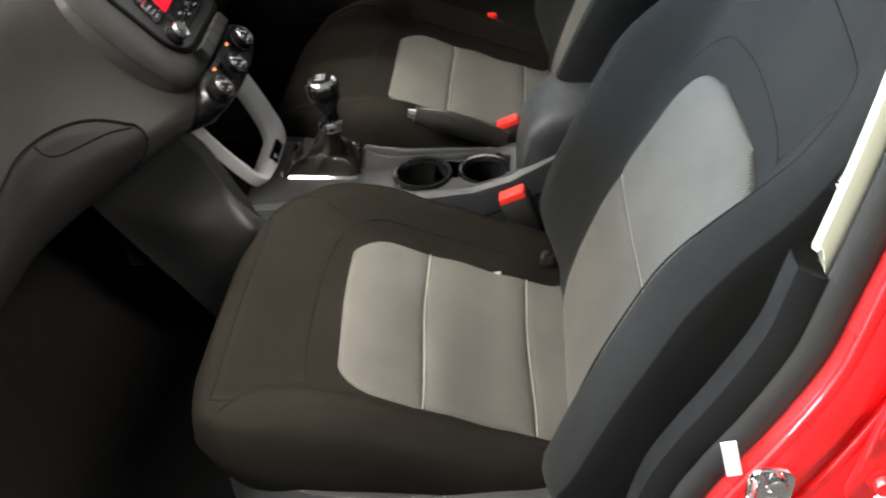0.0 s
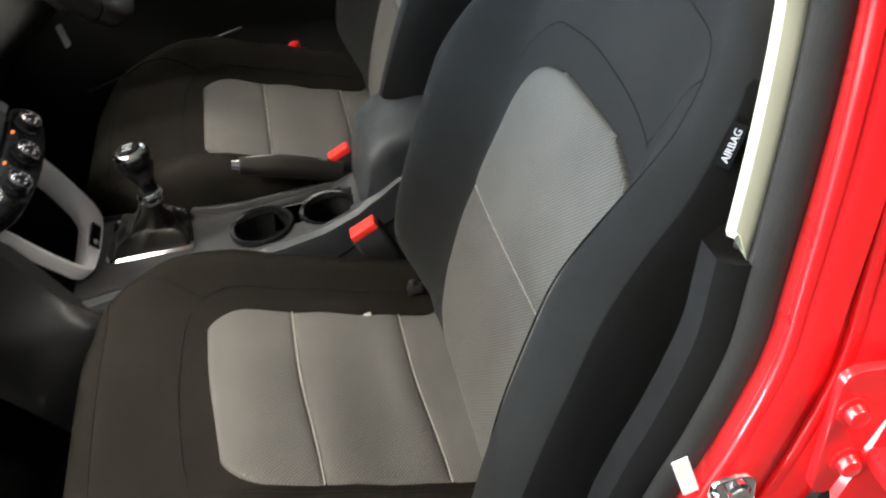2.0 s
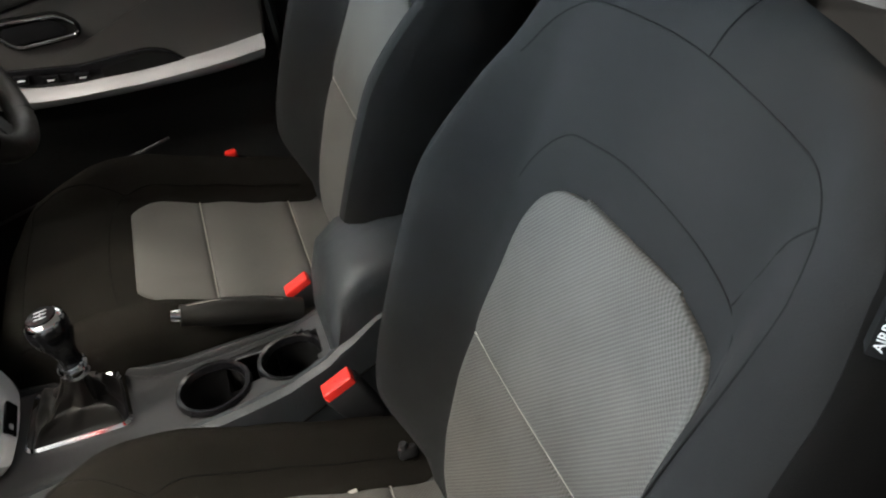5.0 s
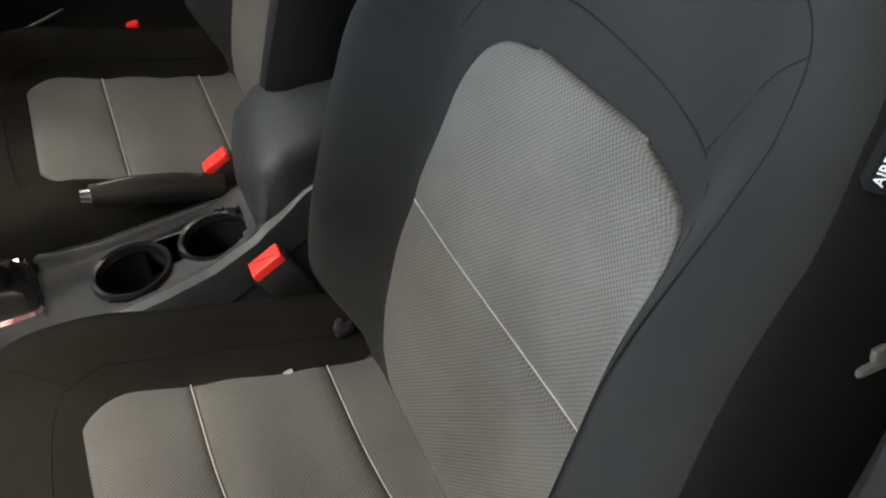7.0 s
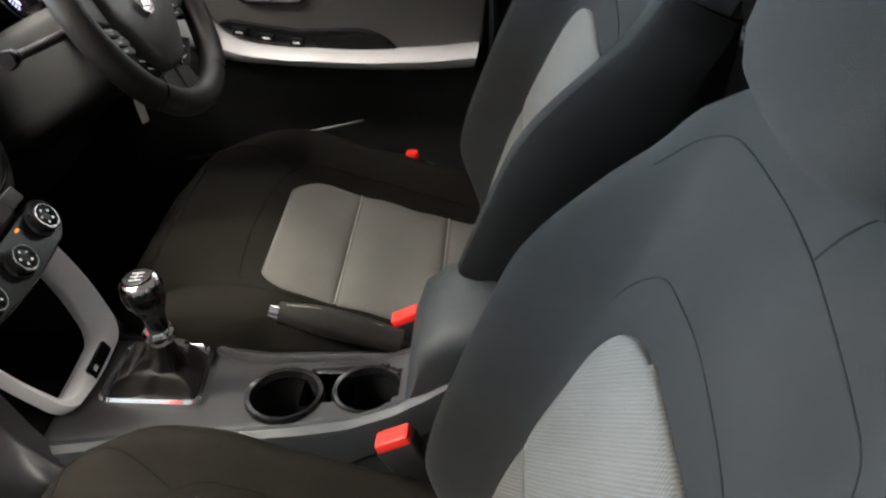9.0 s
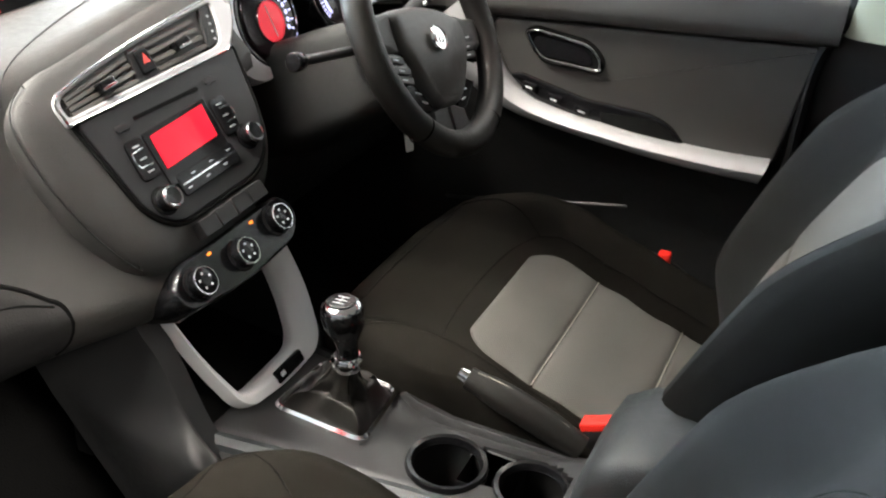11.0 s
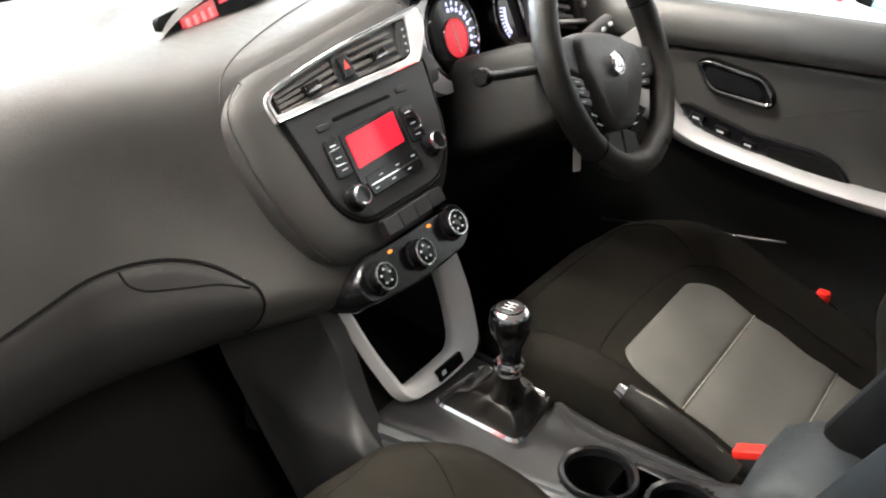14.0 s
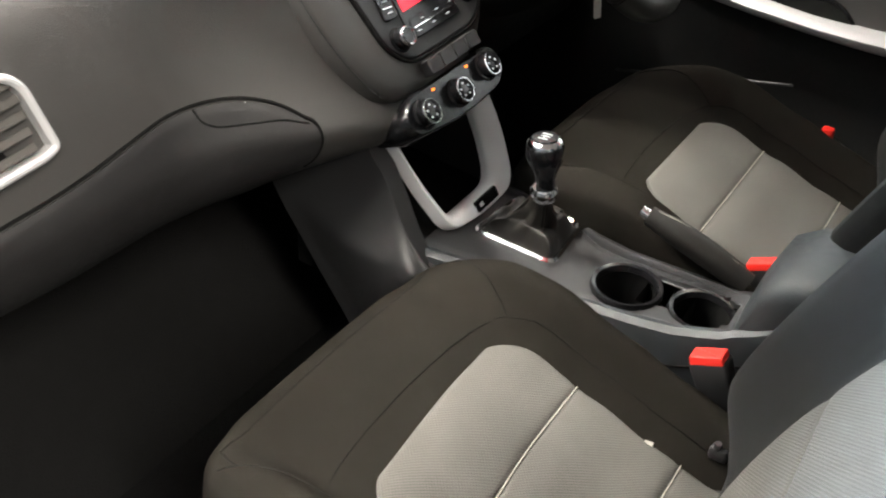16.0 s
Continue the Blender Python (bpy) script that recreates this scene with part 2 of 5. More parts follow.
def lathe(m, profile, n=32, ring=False):
    """A turned body, or a turned ring: rows of (radius, height) along m's z."""
    return loft([[m @ Vector((r * math.cos(2 * math.pi * k / n), r * math.sin(2 * math.pi * k / n), z)) for k in range(n)] for r, z in profile], closed=ring)


def tube(pts, r, n=8, closed=False, squash=1.0):
    pts = [Vector(p) for p in pts]
    m = len(pts)
    rings = []
    up = None
    for i, p in enumerate(pts):
        a = pts[i - 1] if (i or closed) else p
        b = pts[(i + 1) % m] if (i < m - 1 or closed) else p
        t = (b - a).normalized()
        if up is None:
            up = t.orthogonal().normalized()
        side = t.cross(up)
        if side.length < 1e-6:
            side = t.orthogonal()
        side.normalize()
        up = side.cross(t).normalized()
        rad = r(i / max(m - 1, 1)) if callable(r) else r
        rings.append([p + side * math.cos(2 * math.pi * k / n) * rad + up * math.sin(2 * math.pi * k / n) * rad * squash for k in range(n)])
    return loft(rings, closed=closed)


def box(x0, x1, y0, y1, z0, z1, r=0.006):
    m = pose((x0 + x1) / 2, (y0 + y1) / 2, 0)
    o = [Vector(p) for p in rect(x1 - x0, y1 - y0, r * 1.5, 3)]
    return loft([place(m, inset(o, r), z0), place(m, inset(o, r * 0.3), z0 + r * 0.3), place(m, o, z0 + r), place(m, o, z1 - r), place(m, inset(o, r * 0.3), z1 - r * 0.3), place(m, inset(o, r), z1)])


def spline(rows, x):
    """A smooth curve through rows of (x, value)."""
    if x <= rows[0][0]:
        return rows[0][1]
    for (x0, a), (x1, b) in zip(rows, rows[1:]):
        if x <= x1:
            t = (x - x0) / (x1 - x0)
            t = t * t * (3 - 2 * t) * 0.5 + t * 0.5
            return a + (b - a) * t
    return rows[-1][1]


def smooth(a, b, x):
    t = min(max((x - a) / (b - a), 0), 1)
    return t * t * (3 - 2 * t)


def chain(pts, n=8):
    """Catmull-Rom points through the given ones."""
    p = [Vector(q) for q in pts]
    p = [p[0] * 2 - p[1]] + p + [p[-1] * 2 - p[-2]]
    out = []
    for i in range(1, len(p) - 2):
        for k in range(n):
            t = k / n
            a, b, c, d = p[i - 1], p[i], p[i + 1], p[i + 2]
            out.append(0.5 * (2 * b + (c - a) * t + (2 * a - 5 * b + 4 * c - d) * t * t + (3 * b - a - 3 * c + d) * t ** 3))
    out.append(p[-2])
    return out


def uv_box(ob, axes=(0, 1)):
    """UVs in metres along two axes, for cloth threads."""
    me = ob.data
    lay = me.uv_layers.new(name="threads")
    for loop in me.loops:
        co = me.vertices[loop.vertex_index].co
        lay.data[loop.index].uv = (co[axes[0]], co[axes[1]])
    return ob


def words(name, text, size, m, material, parent, depth=0.0004):
    """Lettering in the built-in font, as a mesh, centred on m."""
    cu = bpy.data.curves.new(name, "FONT")
    cu.body, cu.size, cu.extrude, cu.align_x, cu.align_y = text, size, depth, "CENTER", "CENTER"
    tmp = bpy.data.objects.new(name, cu)
    me = bpy.data.meshes.new_from_object(tmp)
    bpy.data.objects.remove(tmp)
    at = ORIGIN[parent.name]
    me.transform(Matrix.Translation(-at) @ m)
    me.materials.clear()
    me.materials.append(material)
    ob = new(name, me)
    ob.parent = parent
    ORIGIN[ob.name] = at.copy()
    return ob

# ---- car body ----
PX, DX, CX = 0.026, 0.714, 0.39          # seat centres and middle of the console
body = thing("car_body", (0.37, 0, 0.2), "glossy red hatchback body shell with the front passenger door open", "car", kind="structure")

EDGE = [(-0.395, -0.090, 1.420), (-0.400, -0.070, 1.300), (-0.405, -0.060, 1.200), (-0.410, -0.052, 1.150), (-0.415, -0.040, 1.090), (-0.420, -0.022, 1.010), (-0.425, -0.008, 0.960), (-0.430, 0.022, 0.900), (-0.430, 0.048, 0.850), (-0.430, 0.068, 0.800), (-0.435, 0.089, 0.700), (-0.440, 0.120, 0.580), (-0.445, 0.160, 0.480), (-0.450, 0.250, 0.410), (-0.455, 0.390, 0.380), (-0.455, 0.590, 0.370), (-0.455, 0.840, 0.380)]
edge = chain(EDGE, 5)
IN = Vector((1, 0, 0))


def seal_side(p, k):
    """The direction in the plane of the opening, away from it, at point k of the edge."""
    a, b = edge[max(k - 1, 0)], edge[min(k + 1, len(edge) - 1)]
    t = (b - a).normalized()
    return t.cross(IN).normalized()


rows = []
for k, p in enumerate(edge):
    o = seal_side(p, k)
    if o.y > 0 and k < 40:
        o = -o
    o = Vector((0, o.y, o.z)).normalized()
    if o.y > 0.05 or o.z > 0.2:
        o = -o
    rows.append((p, o))
# red jamb: a pressed panel outside the seal, with a raised bead and a step
prof = [(-0.002, 0.0), (0.014, 0.002), (0.022, -0.006), (0.030, -0.016), (0.040, -0.018), (0.052, -0.018), (0.058, -0.011), (0.066, -0.011), (0.074, -0.020), (0.094, -0.024), (0.102, -0.038), (0.116, -0.042), (0.150, -0.046), (0.24, -0.058), (0.24, 0.012), (-0.002, 0.012)]
part("pillar_panel", loft([[p + o * a + IN * b for a, b in prof] for p, o in rows]), PAINT, body, "glossy red pressed steel door jamb with beads")
# weather seal: a fat lip and a thin inner lip
sp = [(0.010, -0.006), (-0.004, -0.005), (-0.010, 0.001), (-0.010, 0.008), (-0.006, 0.012), (-0.006, 0.014), (-0.010, 0.016), (-0.013, 0.021), (-0.009, 0.028), (0.02, 0.030), (0.02, 0.0)]
part("door_seal", loft([[p + o * a + IN * (b + 0.004) for a, b in sp] for p, o in rows]), SEAL_GREY, body, "dark grey rubber weather seal round the door opening")
# pillar trims inside the seal
low = [(p, o) for p, o in rows if p.z < 1.04]
up = [(p, o) for p, o in rows if p.z >= 1.020]
# trim darkened to black for the shaded gap beside the seat
part("pillar_trim_lower", loft([[p + o * a + IN * b for a, b in ((-0.010, 0.004), (-0.020, 0.005), (-0.030, 0.012), (-0.031, 0.034), (-0.01, 0.05), (0.06, 0.07), (0.12, 0.07), (0.12, 0.032), (0.0, 0.020))] for p, o in low]), DARKHOLE, body, "plastic lower pillar and sill trim, near black for the shade beside the seat")
end = min(p.z for p, o in up)
part("pillar_trim_upper", loft([[p + o * a + IN * b + Vector((0, -0.006, 0.020)) * (a < -0.02 and p.z == end) for a, b in ((-0.011, 0.009), (-0.024, 0.009), (-0.027, 0.013), (-0.025, 0.019), (0.0, 0.024), (0.06, 0.042), (0.12, 0.042), (0.12, 0.030), (0.0, 0.018))] for p, o in up]), CREAM, body, "pale cream upper pillar trim")
# jamb plane: local x runs to the rear, y up, z outwards
JAMB = Matrix(((0, 0, -1, 0), (-1, 0, 0, 0), (0, 1, 0, 0), (0, 0, 0, 1)))


def jamb(y, z, x=-0.452, turn=0):
    return Matrix.Translation((x, y, z)) @ JAMB @ pose(0, 0, 0, 0, 0, turn)


part("sticker", plate(jamb(0.035, 0.870, -0.4375, 14), rect(0.012, 0.038, 0.001), 0, 0.0015, 0.0004), LABEL, body, "small white paper sticker")
for off, dep, sway in ((0.024, -0.008, 0.003), (0.062, -0.012, 0.010), (0.098, -0.034, 0.012)):
    line = [p + o * (off + sway * math.sin(p.z * 9)) + IN * dep for p, o in rows if 0.55 < p.z < 1.30]
    part("press_line", tube(line, 0.006, 10), PAINT, body)
striker = part("striker", join(plate(jamb(0.006, 0.848, -0.450), rect(0.034, 0.052, 0.012), 0, 0.004), lathe(jamb(0.004, 0.864, -0.453), [(0.009, 0), (0.009, 0.005), (0.0065, 0.007), (0.002, 0.006)], 16), lathe(jamb(0.002, 0.832, -0.453), [(0.009, 0), (0.009, 0.005), (0.0065, 0.007), (0.002, 0.006)], 16)), CHROME, body, "zinc-plated door striker plate")
part("loop", tube([(-0.452, 0.020, 0.862), (-0.470, 0.026, 0.862), (-0.477, 0.028, 0.856), (-0.477, 0.028, 0.840), (-0.470, 0.026, 0.834), (-0.452, 0.020, 0.834)], 0.0042), CHROME, striker)
hinge = part("hinge", join(plate(jamb(-0.078, 0.900, -0.454, -8), rect(0.05, 0.115, 0.015), 0, 0.008), box(-0.50, -0.456, -0.128, -0.083, 0.867, 0.887)), PAINT, body, "red painted rear door hinge")
for hz in (0.925, 0.876):
    part("bolt", lathe(jamb(-0.070, hz, -0.461), [(0.012, 0), (0.012, 0.003), (0.008, 0.0035), (0.008, 0.009), (0.007, 0.0105), (0.004, 0.011)], 16), PAINT, hinge)
part("grommet", lathe(jamb(-0.066, 0.826, -0.456), [(0.022, 0), (0.022, 0.006), (0.016, 0.010), (0.004, 0.011)], 24), RUBBER, body)

# floor, tunnel, far sill, bulkhead, roof
part("floor_pan", box(-0.44, 1.16, -1.6, 1.15, 0.22, 0.29, 0.01), CARPET, body, "black carpeted cabin floor")
part("bulkhead", box(-0.44, 1.16, 1.05, 1.14, 0.29, 0.98, 0.01), CARPET, body)
part("footrest", loft([[(x, 1.05, 0.29), (x, 0.86, 0.29), (x, 1.05, 0.52)] for x in (-0.42, 1.10)]), CARPET, body)
part("rear_wall", box(-0.44, 1.16, -1.66, -1.6, 0.22, 1.30, 0.01), CARPET, body)
part("roof", loft([[(x, y, z) for y, z in ((0.72, 1.42), (0.45, 1.50), (0.0, 1.54), (-0.8, 1.53), (-1.6, 1.44), (-1.6, 1.47), (-0.8, 1.57), (0.0, 1.585), (0.45, 1.545), (0.74, 1.445))] for x in (-0.22, -0.1, 0.37, 0.85, 0.97)]), LINER, body, "pale grey cloth headlining under a red roof")
part("roof_skin", loft([[(x, y, z) for y, z in ((0.74, 1.45), (0.45, 1.55), (0.0, 1.59), (-0.8, 1.575), (-1.7, 1.47), (-1.7, 1.48), (-0.8, 1.59), (0.0, 1.605), (0.45, 1.565), (0.76, 1.46))] for x in (-0.27, 0.37, 1.02)]), PAINT, body)
for sx, tx in ((-0.255, -0.40), (1.00, 1.12)):
    part("a_pillar", tube(chain([(tx, 1.20, 1.00), ((tx + sx) / 2, 0.98, 1.24), (sx, 0.72, 1.43)], 6), 0.035, 10, squash=0.7), PAINT, body)
    part("roof_rail", tube(chain([(sx, 0.72, 1.445), (sx, 0.1, 1.53), (sx, -0.8, 1.52), (sx, -1.6, 1.43)], 6), 0.035, 10), PAINT, body)
part("b_pillar", loft([[(1.112 - (z - 0.9) * 0.12, y, z) for y in (f, -0.125)] + [(1.20 - (z - 0.9) * 0.12, y, z) for y in (-0.125, f)] for f, z in ((0.1145, 0.23), (0.1145, 0.6), (0.1145, 0.9), (0.070, 1.02), (0.04, 1.3), (0.03, 1.5))]), PLASTIC, body)
part("b_pillar_trim", loft([[(1.106 - (z - 0.9) * 0.12, f + 0.004, z), (1.098 - (z - 0.9) * 0.12, f - 0.015, z), (1.098 - (z - 0.9) * 0.12, -0.09, z), (1.110 - (z - 0.9) * 0.12, -0.1, z)] for f, z in ((0.078, 0.975), (0.072, 1.02), (0.04, 1.3), (0.03, 1.48))]), CREAM, body, "pale upper pillar trim beside the driver window")
wind = part("windscreen", loft([[(x, 1.24 - 0.02 * (x - 0.37) ** 2 * 6, 1.02), (x, 0.75, 1.43), (x, 0.755, 1.436), (x, 1.246 - 0.02 * (x - 0.37) ** 2 * 6, 1.026)] for x in (-0.33, -0.1, 0.37, 0.85, 1.06)]), GLASS, body)
wind.visible_shadow = False
part("cowl", box(-0.44, 1.18, 1.235, 1.40, 0.95, 1.02, 0.01), BLACK, body, "black scuttle panel under the windscreen")
part("bonnet", loft([[(x, 1.38, 0.98), (x, 1.7, 0.97), (x, 2.1, 0.88), (x, 2.2, 0.75), (x, 1.38, 0.75)] for x in (-0.42, -0.1, 0.37, 0.84, 1.16)]), PAINT, body)

# ---- driver door ----
door = thing("driver_door", (1.12, 0.4, 0.3), "dark grey moulded driver door panel with satin silver armrest strip", "car door")


def door_x(z):
    return 1.112 - 0.10 * max(z - 0.95, 0) - 0.05 * max(0.55 - z, 0)


def door_face(rowsz, y0, y1, off, ys=14):
    ring = []
    for i in range(ys + 1):
        y = y0 + (y1 - y0) * i / ys
        ring.append([(door_x(z) + off(y, z), y, z) for z in rowsz])
    return ring


zs = [0.24 + 0.71 * i / 18 for i in range(19)]
lowf = door_face(zs, 0.115, 1.06, lambda y, z: 0.012 * smooth(0.72, 0.60, z) + 0.004)
part("lower_panel", loft([r + [(1.16, r[0][1], zs[-1]), (1.16, r[0][1], zs[0])] for r in lowf]), DARK_LOW, door)
# window ledge roll
def ledge(y):
    z1 = 1.027 - 0.080 * (y - 0.08) - 0.0
    c = 0.962 - 0.088 * (y - 0.10)
    return [(1.095, y, c - 0.006), (1.082, y, c + 0.004), (1.078, y, c + 0.02), (1.084, y, z1 - 0.025), (1.092, y, z1 - 0.008), (1.102, y, z1), (1.128, y, z1 + 0.002), (1.15, y, z1 - 0.01), (1.15, y, c - 0.006)]
part("window_ledge", loft([ledge(0.085 + 0.80 * i / 12) for i in range(13)]), SOFT, door, "soft grey padded window ledge")
def dm(x):
    """Door plane: local x forwards, y up, z into the cabin."""
    return Matrix.Translation((x, 0, 0)) @ Matrix(((0, 0, -1, 0), (1, 0, 0, 0), (0, 1, 0, 0), (0, 0, 0, 1)))


insert = rpoly([(0.135, 0.757), (0.285, 0.752), (0.43, 0.757), (0.545, 0.778), (0.60, 0.82), (0.628, 0.905), (0.105, 0.952)], [0.01, 0.02, 0.05, 0.05, 0.05, 0.02, 0.01])
part("insert_panel", plate(dm(1.118), insert, 0, 0.020, 0.006), SOFT, door, "grey vinyl door insert panel")
strip_top = [(0.655, 0.947), (0.640, 0.902), (0.618, 0.849), (0.590, 0.812), (0.548, 0.784), (0.48, 0.769), (0.415, 0.764), (0.35, 0.759), (0.277, 0.758), (0.21, 0.759), (0.140, 0.764)]
strip_low = [(0.700, 0.907), (0.682, 0.857), (0.660, 0.807), (0.620, 0.777), (0.560, 0.755), (0.49, 0.745), (0.42, 0.738), (0.35, 0.733), (0.277, 0.729), (0.21, 0.728), (0.150, 0.730)]
st, sl = chain([(a, b, 0) for a, b in strip_top], 4), chain([(a, b, 0) for a, b in strip_low], 4)
part("armrest_strip", loft([[(1.115, a.x, a.y), (1.084 - k, a.x, a.y + 0.004), (1.068 - k, a.x, a.y), (1.060 - k, (a.x * 2 + b.x) / 3, (a.y * 2 + b.y) / 3), (1.064 - k, (a.x + b.x * 3) / 4, (a.y + 3 * b.y) / 4), (1.076 - k, b.x, b.y), (1.115, b.x, b.y)] for a, b, k in [(p, q, 0.016 * smooth(0.78, 0.90, p.y)) for p, q in zip(st, sl)]]), SILVER_DOOR, door, "satin silver swept door strip")
pod = rpoly([(0.272, 0.752), (0.40, 0.758), (0.53, 0.780), (0.585, 0.815), (0.565, 0.822), (0.45, 0.800), (0.335, 0.798), (0.300, 0.785)], [0.012, 0.01, 0.01, 0.008, 0.008, 0.01, 0.02, 0.02])
podm = dm(1.100)
part("switch_panel", plate(podm, pod, 0, 0.010, 0.003), BLACK, door, "gloss black window switch panel")
# flat black patch in place of the shaded pull recess
part("recess_shade_patch", plate(podm, rpoly([(0.285, 0.757), (0.415, 0.764), (0.42, 0.785), (0.335, 0.790), (0.300, 0.778)], 0.008), 0.0095, 0.0112, 0.0005), DARKHOLE, door)
for sy, sz in ((0.545, 0.802), (0.500, 0.790), (0.450, 0.780)):
    sw = part("window_switch", plate(podm @ pose(sy, sz, 0, 0, 0, 8), rect(0.026, 0.016, 0.003), 0.009, 0.016, 0.003), BLACK, door)
    part("mark", plate(podm @ pose(sy, sz, 0, 0, 0, 8), rect(0.012, 0.003, 0.001), 0.016, 0.0166, 0.0002), PRINT, sw)
ho = rpoly([(0.565, 0.892), (0.535, 0.850), (0.43, 0.848), (0.428, 0.868), (0.452, 0.893), (0.548, 0.902)], [0.012, 0.02, 0.015, 0.015, 0.02, 0.012])
ho = [Vector(p) for p in ho][::-1]
part("handle_bezel", plate(dm(1.098), inset(ho, -0.004), 0, 0.003, 0.001), DARKHOLE, door)
handle = part("door_handle", band(dm(1.098), ho, inset(ho, 0.0055), 0.002, 0.009), CHROME, door, "chrome interior door pull")
part("lever", plate(dm(1.098), rpoly([(0.546, 0.862), (0.545, 0.888), (0.470, 0.886), (0.448, 0.868), (0.450, 0.858)][::-1], 0.008), 0.001, 0.006, 0.002), BLACK, handle)
part("window_glass", loft([[(1.125, y, 0.90), (1.125 - 0.07, y * 0.92 - 0.01, 1.44), (1.129 - 0.07, y * 0.92 - 0.01, 1.44), (1.129, y, 0.90)] for y in (0.06, 0.5, 0.95)]), GLASS, door).visible_shadow = False
part("door_skin", loft([[(1.16, y, 0.32), (1.19, y, 0.60), (1.18, y, 0.97), (1.15, y, 0.97), (1.15, y, 0.32)] for y in (0.118, 0.5, 1.06)]), PAINT, door)
part("rear_edge_seal", tube(chain([(1.112, 0.108, 0.42), (1.110, 0.114, 0.75), (1.107, 0.110, 0.92), (1.102, 0.086, 0.99), (1.104, 0.074, 1.035)], 5), 0.011), RUBBER, door)
part("pocket_lip", tube(chain([(1.104, 0.355, 0.622), (1.096, 0.37, 0.622), (1.092, 0.52, 0.594), (1.094, 0.66, 0.562), (1.104, 0.69, 0.553)], 6), 0.0028, 8), TRIM, door, "grey edge of the door pocket")
mirror = thing("door_mirror", (1.26, 0.80, 1.05), "red and black folding door mirror outside the driver window", "mirror")
part("housing", loft([[Vector((1.28 + math.cos(a) * 0.115 * k, 0.80 + d, 1.075 + math.sin(a) * 0.075 * k)) for a in [2 * math.pi * i / 24 for i in range(24)]] for k, d in ((0.94, -0.03), (1.0, -0.02), (0.98, 0.02), (0.8, 0.06), (0.4, 0.085))]), PAINT, mirror)
part("mirror_glass", loft([[Vector((1.28 + math.cos(a) * 0.10 * k, 0.766, 1.075 + math.sin(a) * 0.062 * k)) for a in [2 * math.pi * i / 24 for i in range(24)]] for k in (1.0, 0.98)]), CHROME, mirror)
part("rim", tube([Vector((1.28 + math.cos(a) * 0.108, 0.768, 1.075 + math.sin(a) * 0.070)) for a in [2 * math.pi * i / 32 for i in range(32)]], 0.006, 8, True), BLACK, mirror)
part("arm", tube([(1.19, 0.80, 1.02), (1.13, 0.80, 0.985)], 0.022), BLACK, mirror)
part("sail_panel", loft([[(1.112, 0.68, 0.97), (1.112, 0.92, 0.965), (1.095, 0.90, 1.09)], [(1.135, 0.68, 0.97), (1.135, 0.92, 0.965), (1.118, 0.90, 1.09)]]), BLACK, door)

rdoor = thing("rear_door", (1.12, -0.5, 0.3), "dark grey rear door panel with satin silver strip", "car door")
part("lower_panel", box(1.105, 1.16, -1.0, -0.13, 0.32, 1.0, 0.01), PLASTIC, rdoor)
part("window_ledge", box(1.085, 1.15, -1.0, -0.13, 0.93, 1.03, 0.02), SOFT, rdoor)
part("armrest_strip", loft([[(1.10, y, z), (1.07, y, z), (1.065, y, z - 0.012), (1.075, y, z - 0.026), (1.10, y, z - 0.026)] for y, z in ((-0.14, 0.785), (-0.25, 0.785), (-0.40, 0.765), (-0.6, 0.76), (-0.9, 0.77))]), SILVER, rdoor)
part("door_handle", box(1.085, 1.10, -0.38, -0.27, 0.865, 0.895, 0.006), CHROME, rdoor)

# ---- seats ----
CUSH = [(0.00, 0.535), (0.08, 0.537), (0.15, 0.545), (0.22, 0.566), (0.30, 0.595), (0.40, 0.630), (0.48, 0.646), (0.545, 0.648), (0.62, 0.638)]
WIDE = [(0.00, 0.225), (0.08, 0.242), (0.20, 0.250), (0.40, 0.252), (0.50, 0.248)]
FRONT = 0.604


def cush_w(y):
    w = spline(WIDE, y)
    d = max(y - (FRONT - 0.15), 0) / 0.15
    return w - 0.125 * (1 - math.sqrt(max(1 - min(d, 1) ** 2, 0)))


def cush(x, y):
    w, a = cush_w(y), abs(x)
    z = spline(CUSH, y)
    z += 0.052 * smooth(0.150, 0.215, a) * (1 - 0.55 * smooth(0.42, 0.58, y)) * smooth(-0.02, 0.08, y)
    r = 0.055
    d = min(max(a - (w - r), 0) / r, 1)
    z -= 0.048 * (1 - math.sqrt(1 - d * d))
    d = min(max(y - (FRONT - 0.055), 0) / 0.055, 1)
    return z - 0.05 * (1 - math.sqrt(1 - d * d)) - 0.012 * (x / 0.27) ** 2 * smooth(0.4, 0.58, y)


B0, BU, BN = Vector((0, 0.138, 0.545)), Vector((0, -0.39, 0.921)), Vector((0, 0.921, 0.39))
BW = [(-0.02, 0.225), (0.05, 0.264), (0.15, 0.286), (0.35, 0.288), (0.46, 0.280), (0.54, 0.258), (0.585, 0.228), (0.618, 0.180), (0.638, 0.125), (0.645, 0.085)]


def back_n(x, s):
    w, a = spline(BW, s), abs(x)
    n = 0.014 * math.sin(math.pi * min(max(s / 0.5, 0), 1)) - 0.02 * smooth(0.52, 0.66, s)
    n += 0.072 * smooth(0.165, 0.242, abs(x - 0.010)) * smooth(-0.02, 0.10, s) * (1 - 0.80 * smooth(0.34, 0.56, s))
    r = 0.046
    d = min(max(a - (w - r), 0) / r, 1)
    n -= 0.048 * (1 - math.sqrt(1 - d * d))
    d = min(max(s - 0.598, 0) / 0.047, 1)
    return n - 0.045 * (1 - math.sqrt(1 - d * d))


def back(x, s, lift=0.0):
    return B0 + BU * s + BN * (back_n(x, s) + lift) + Vector((x, 0, 0))


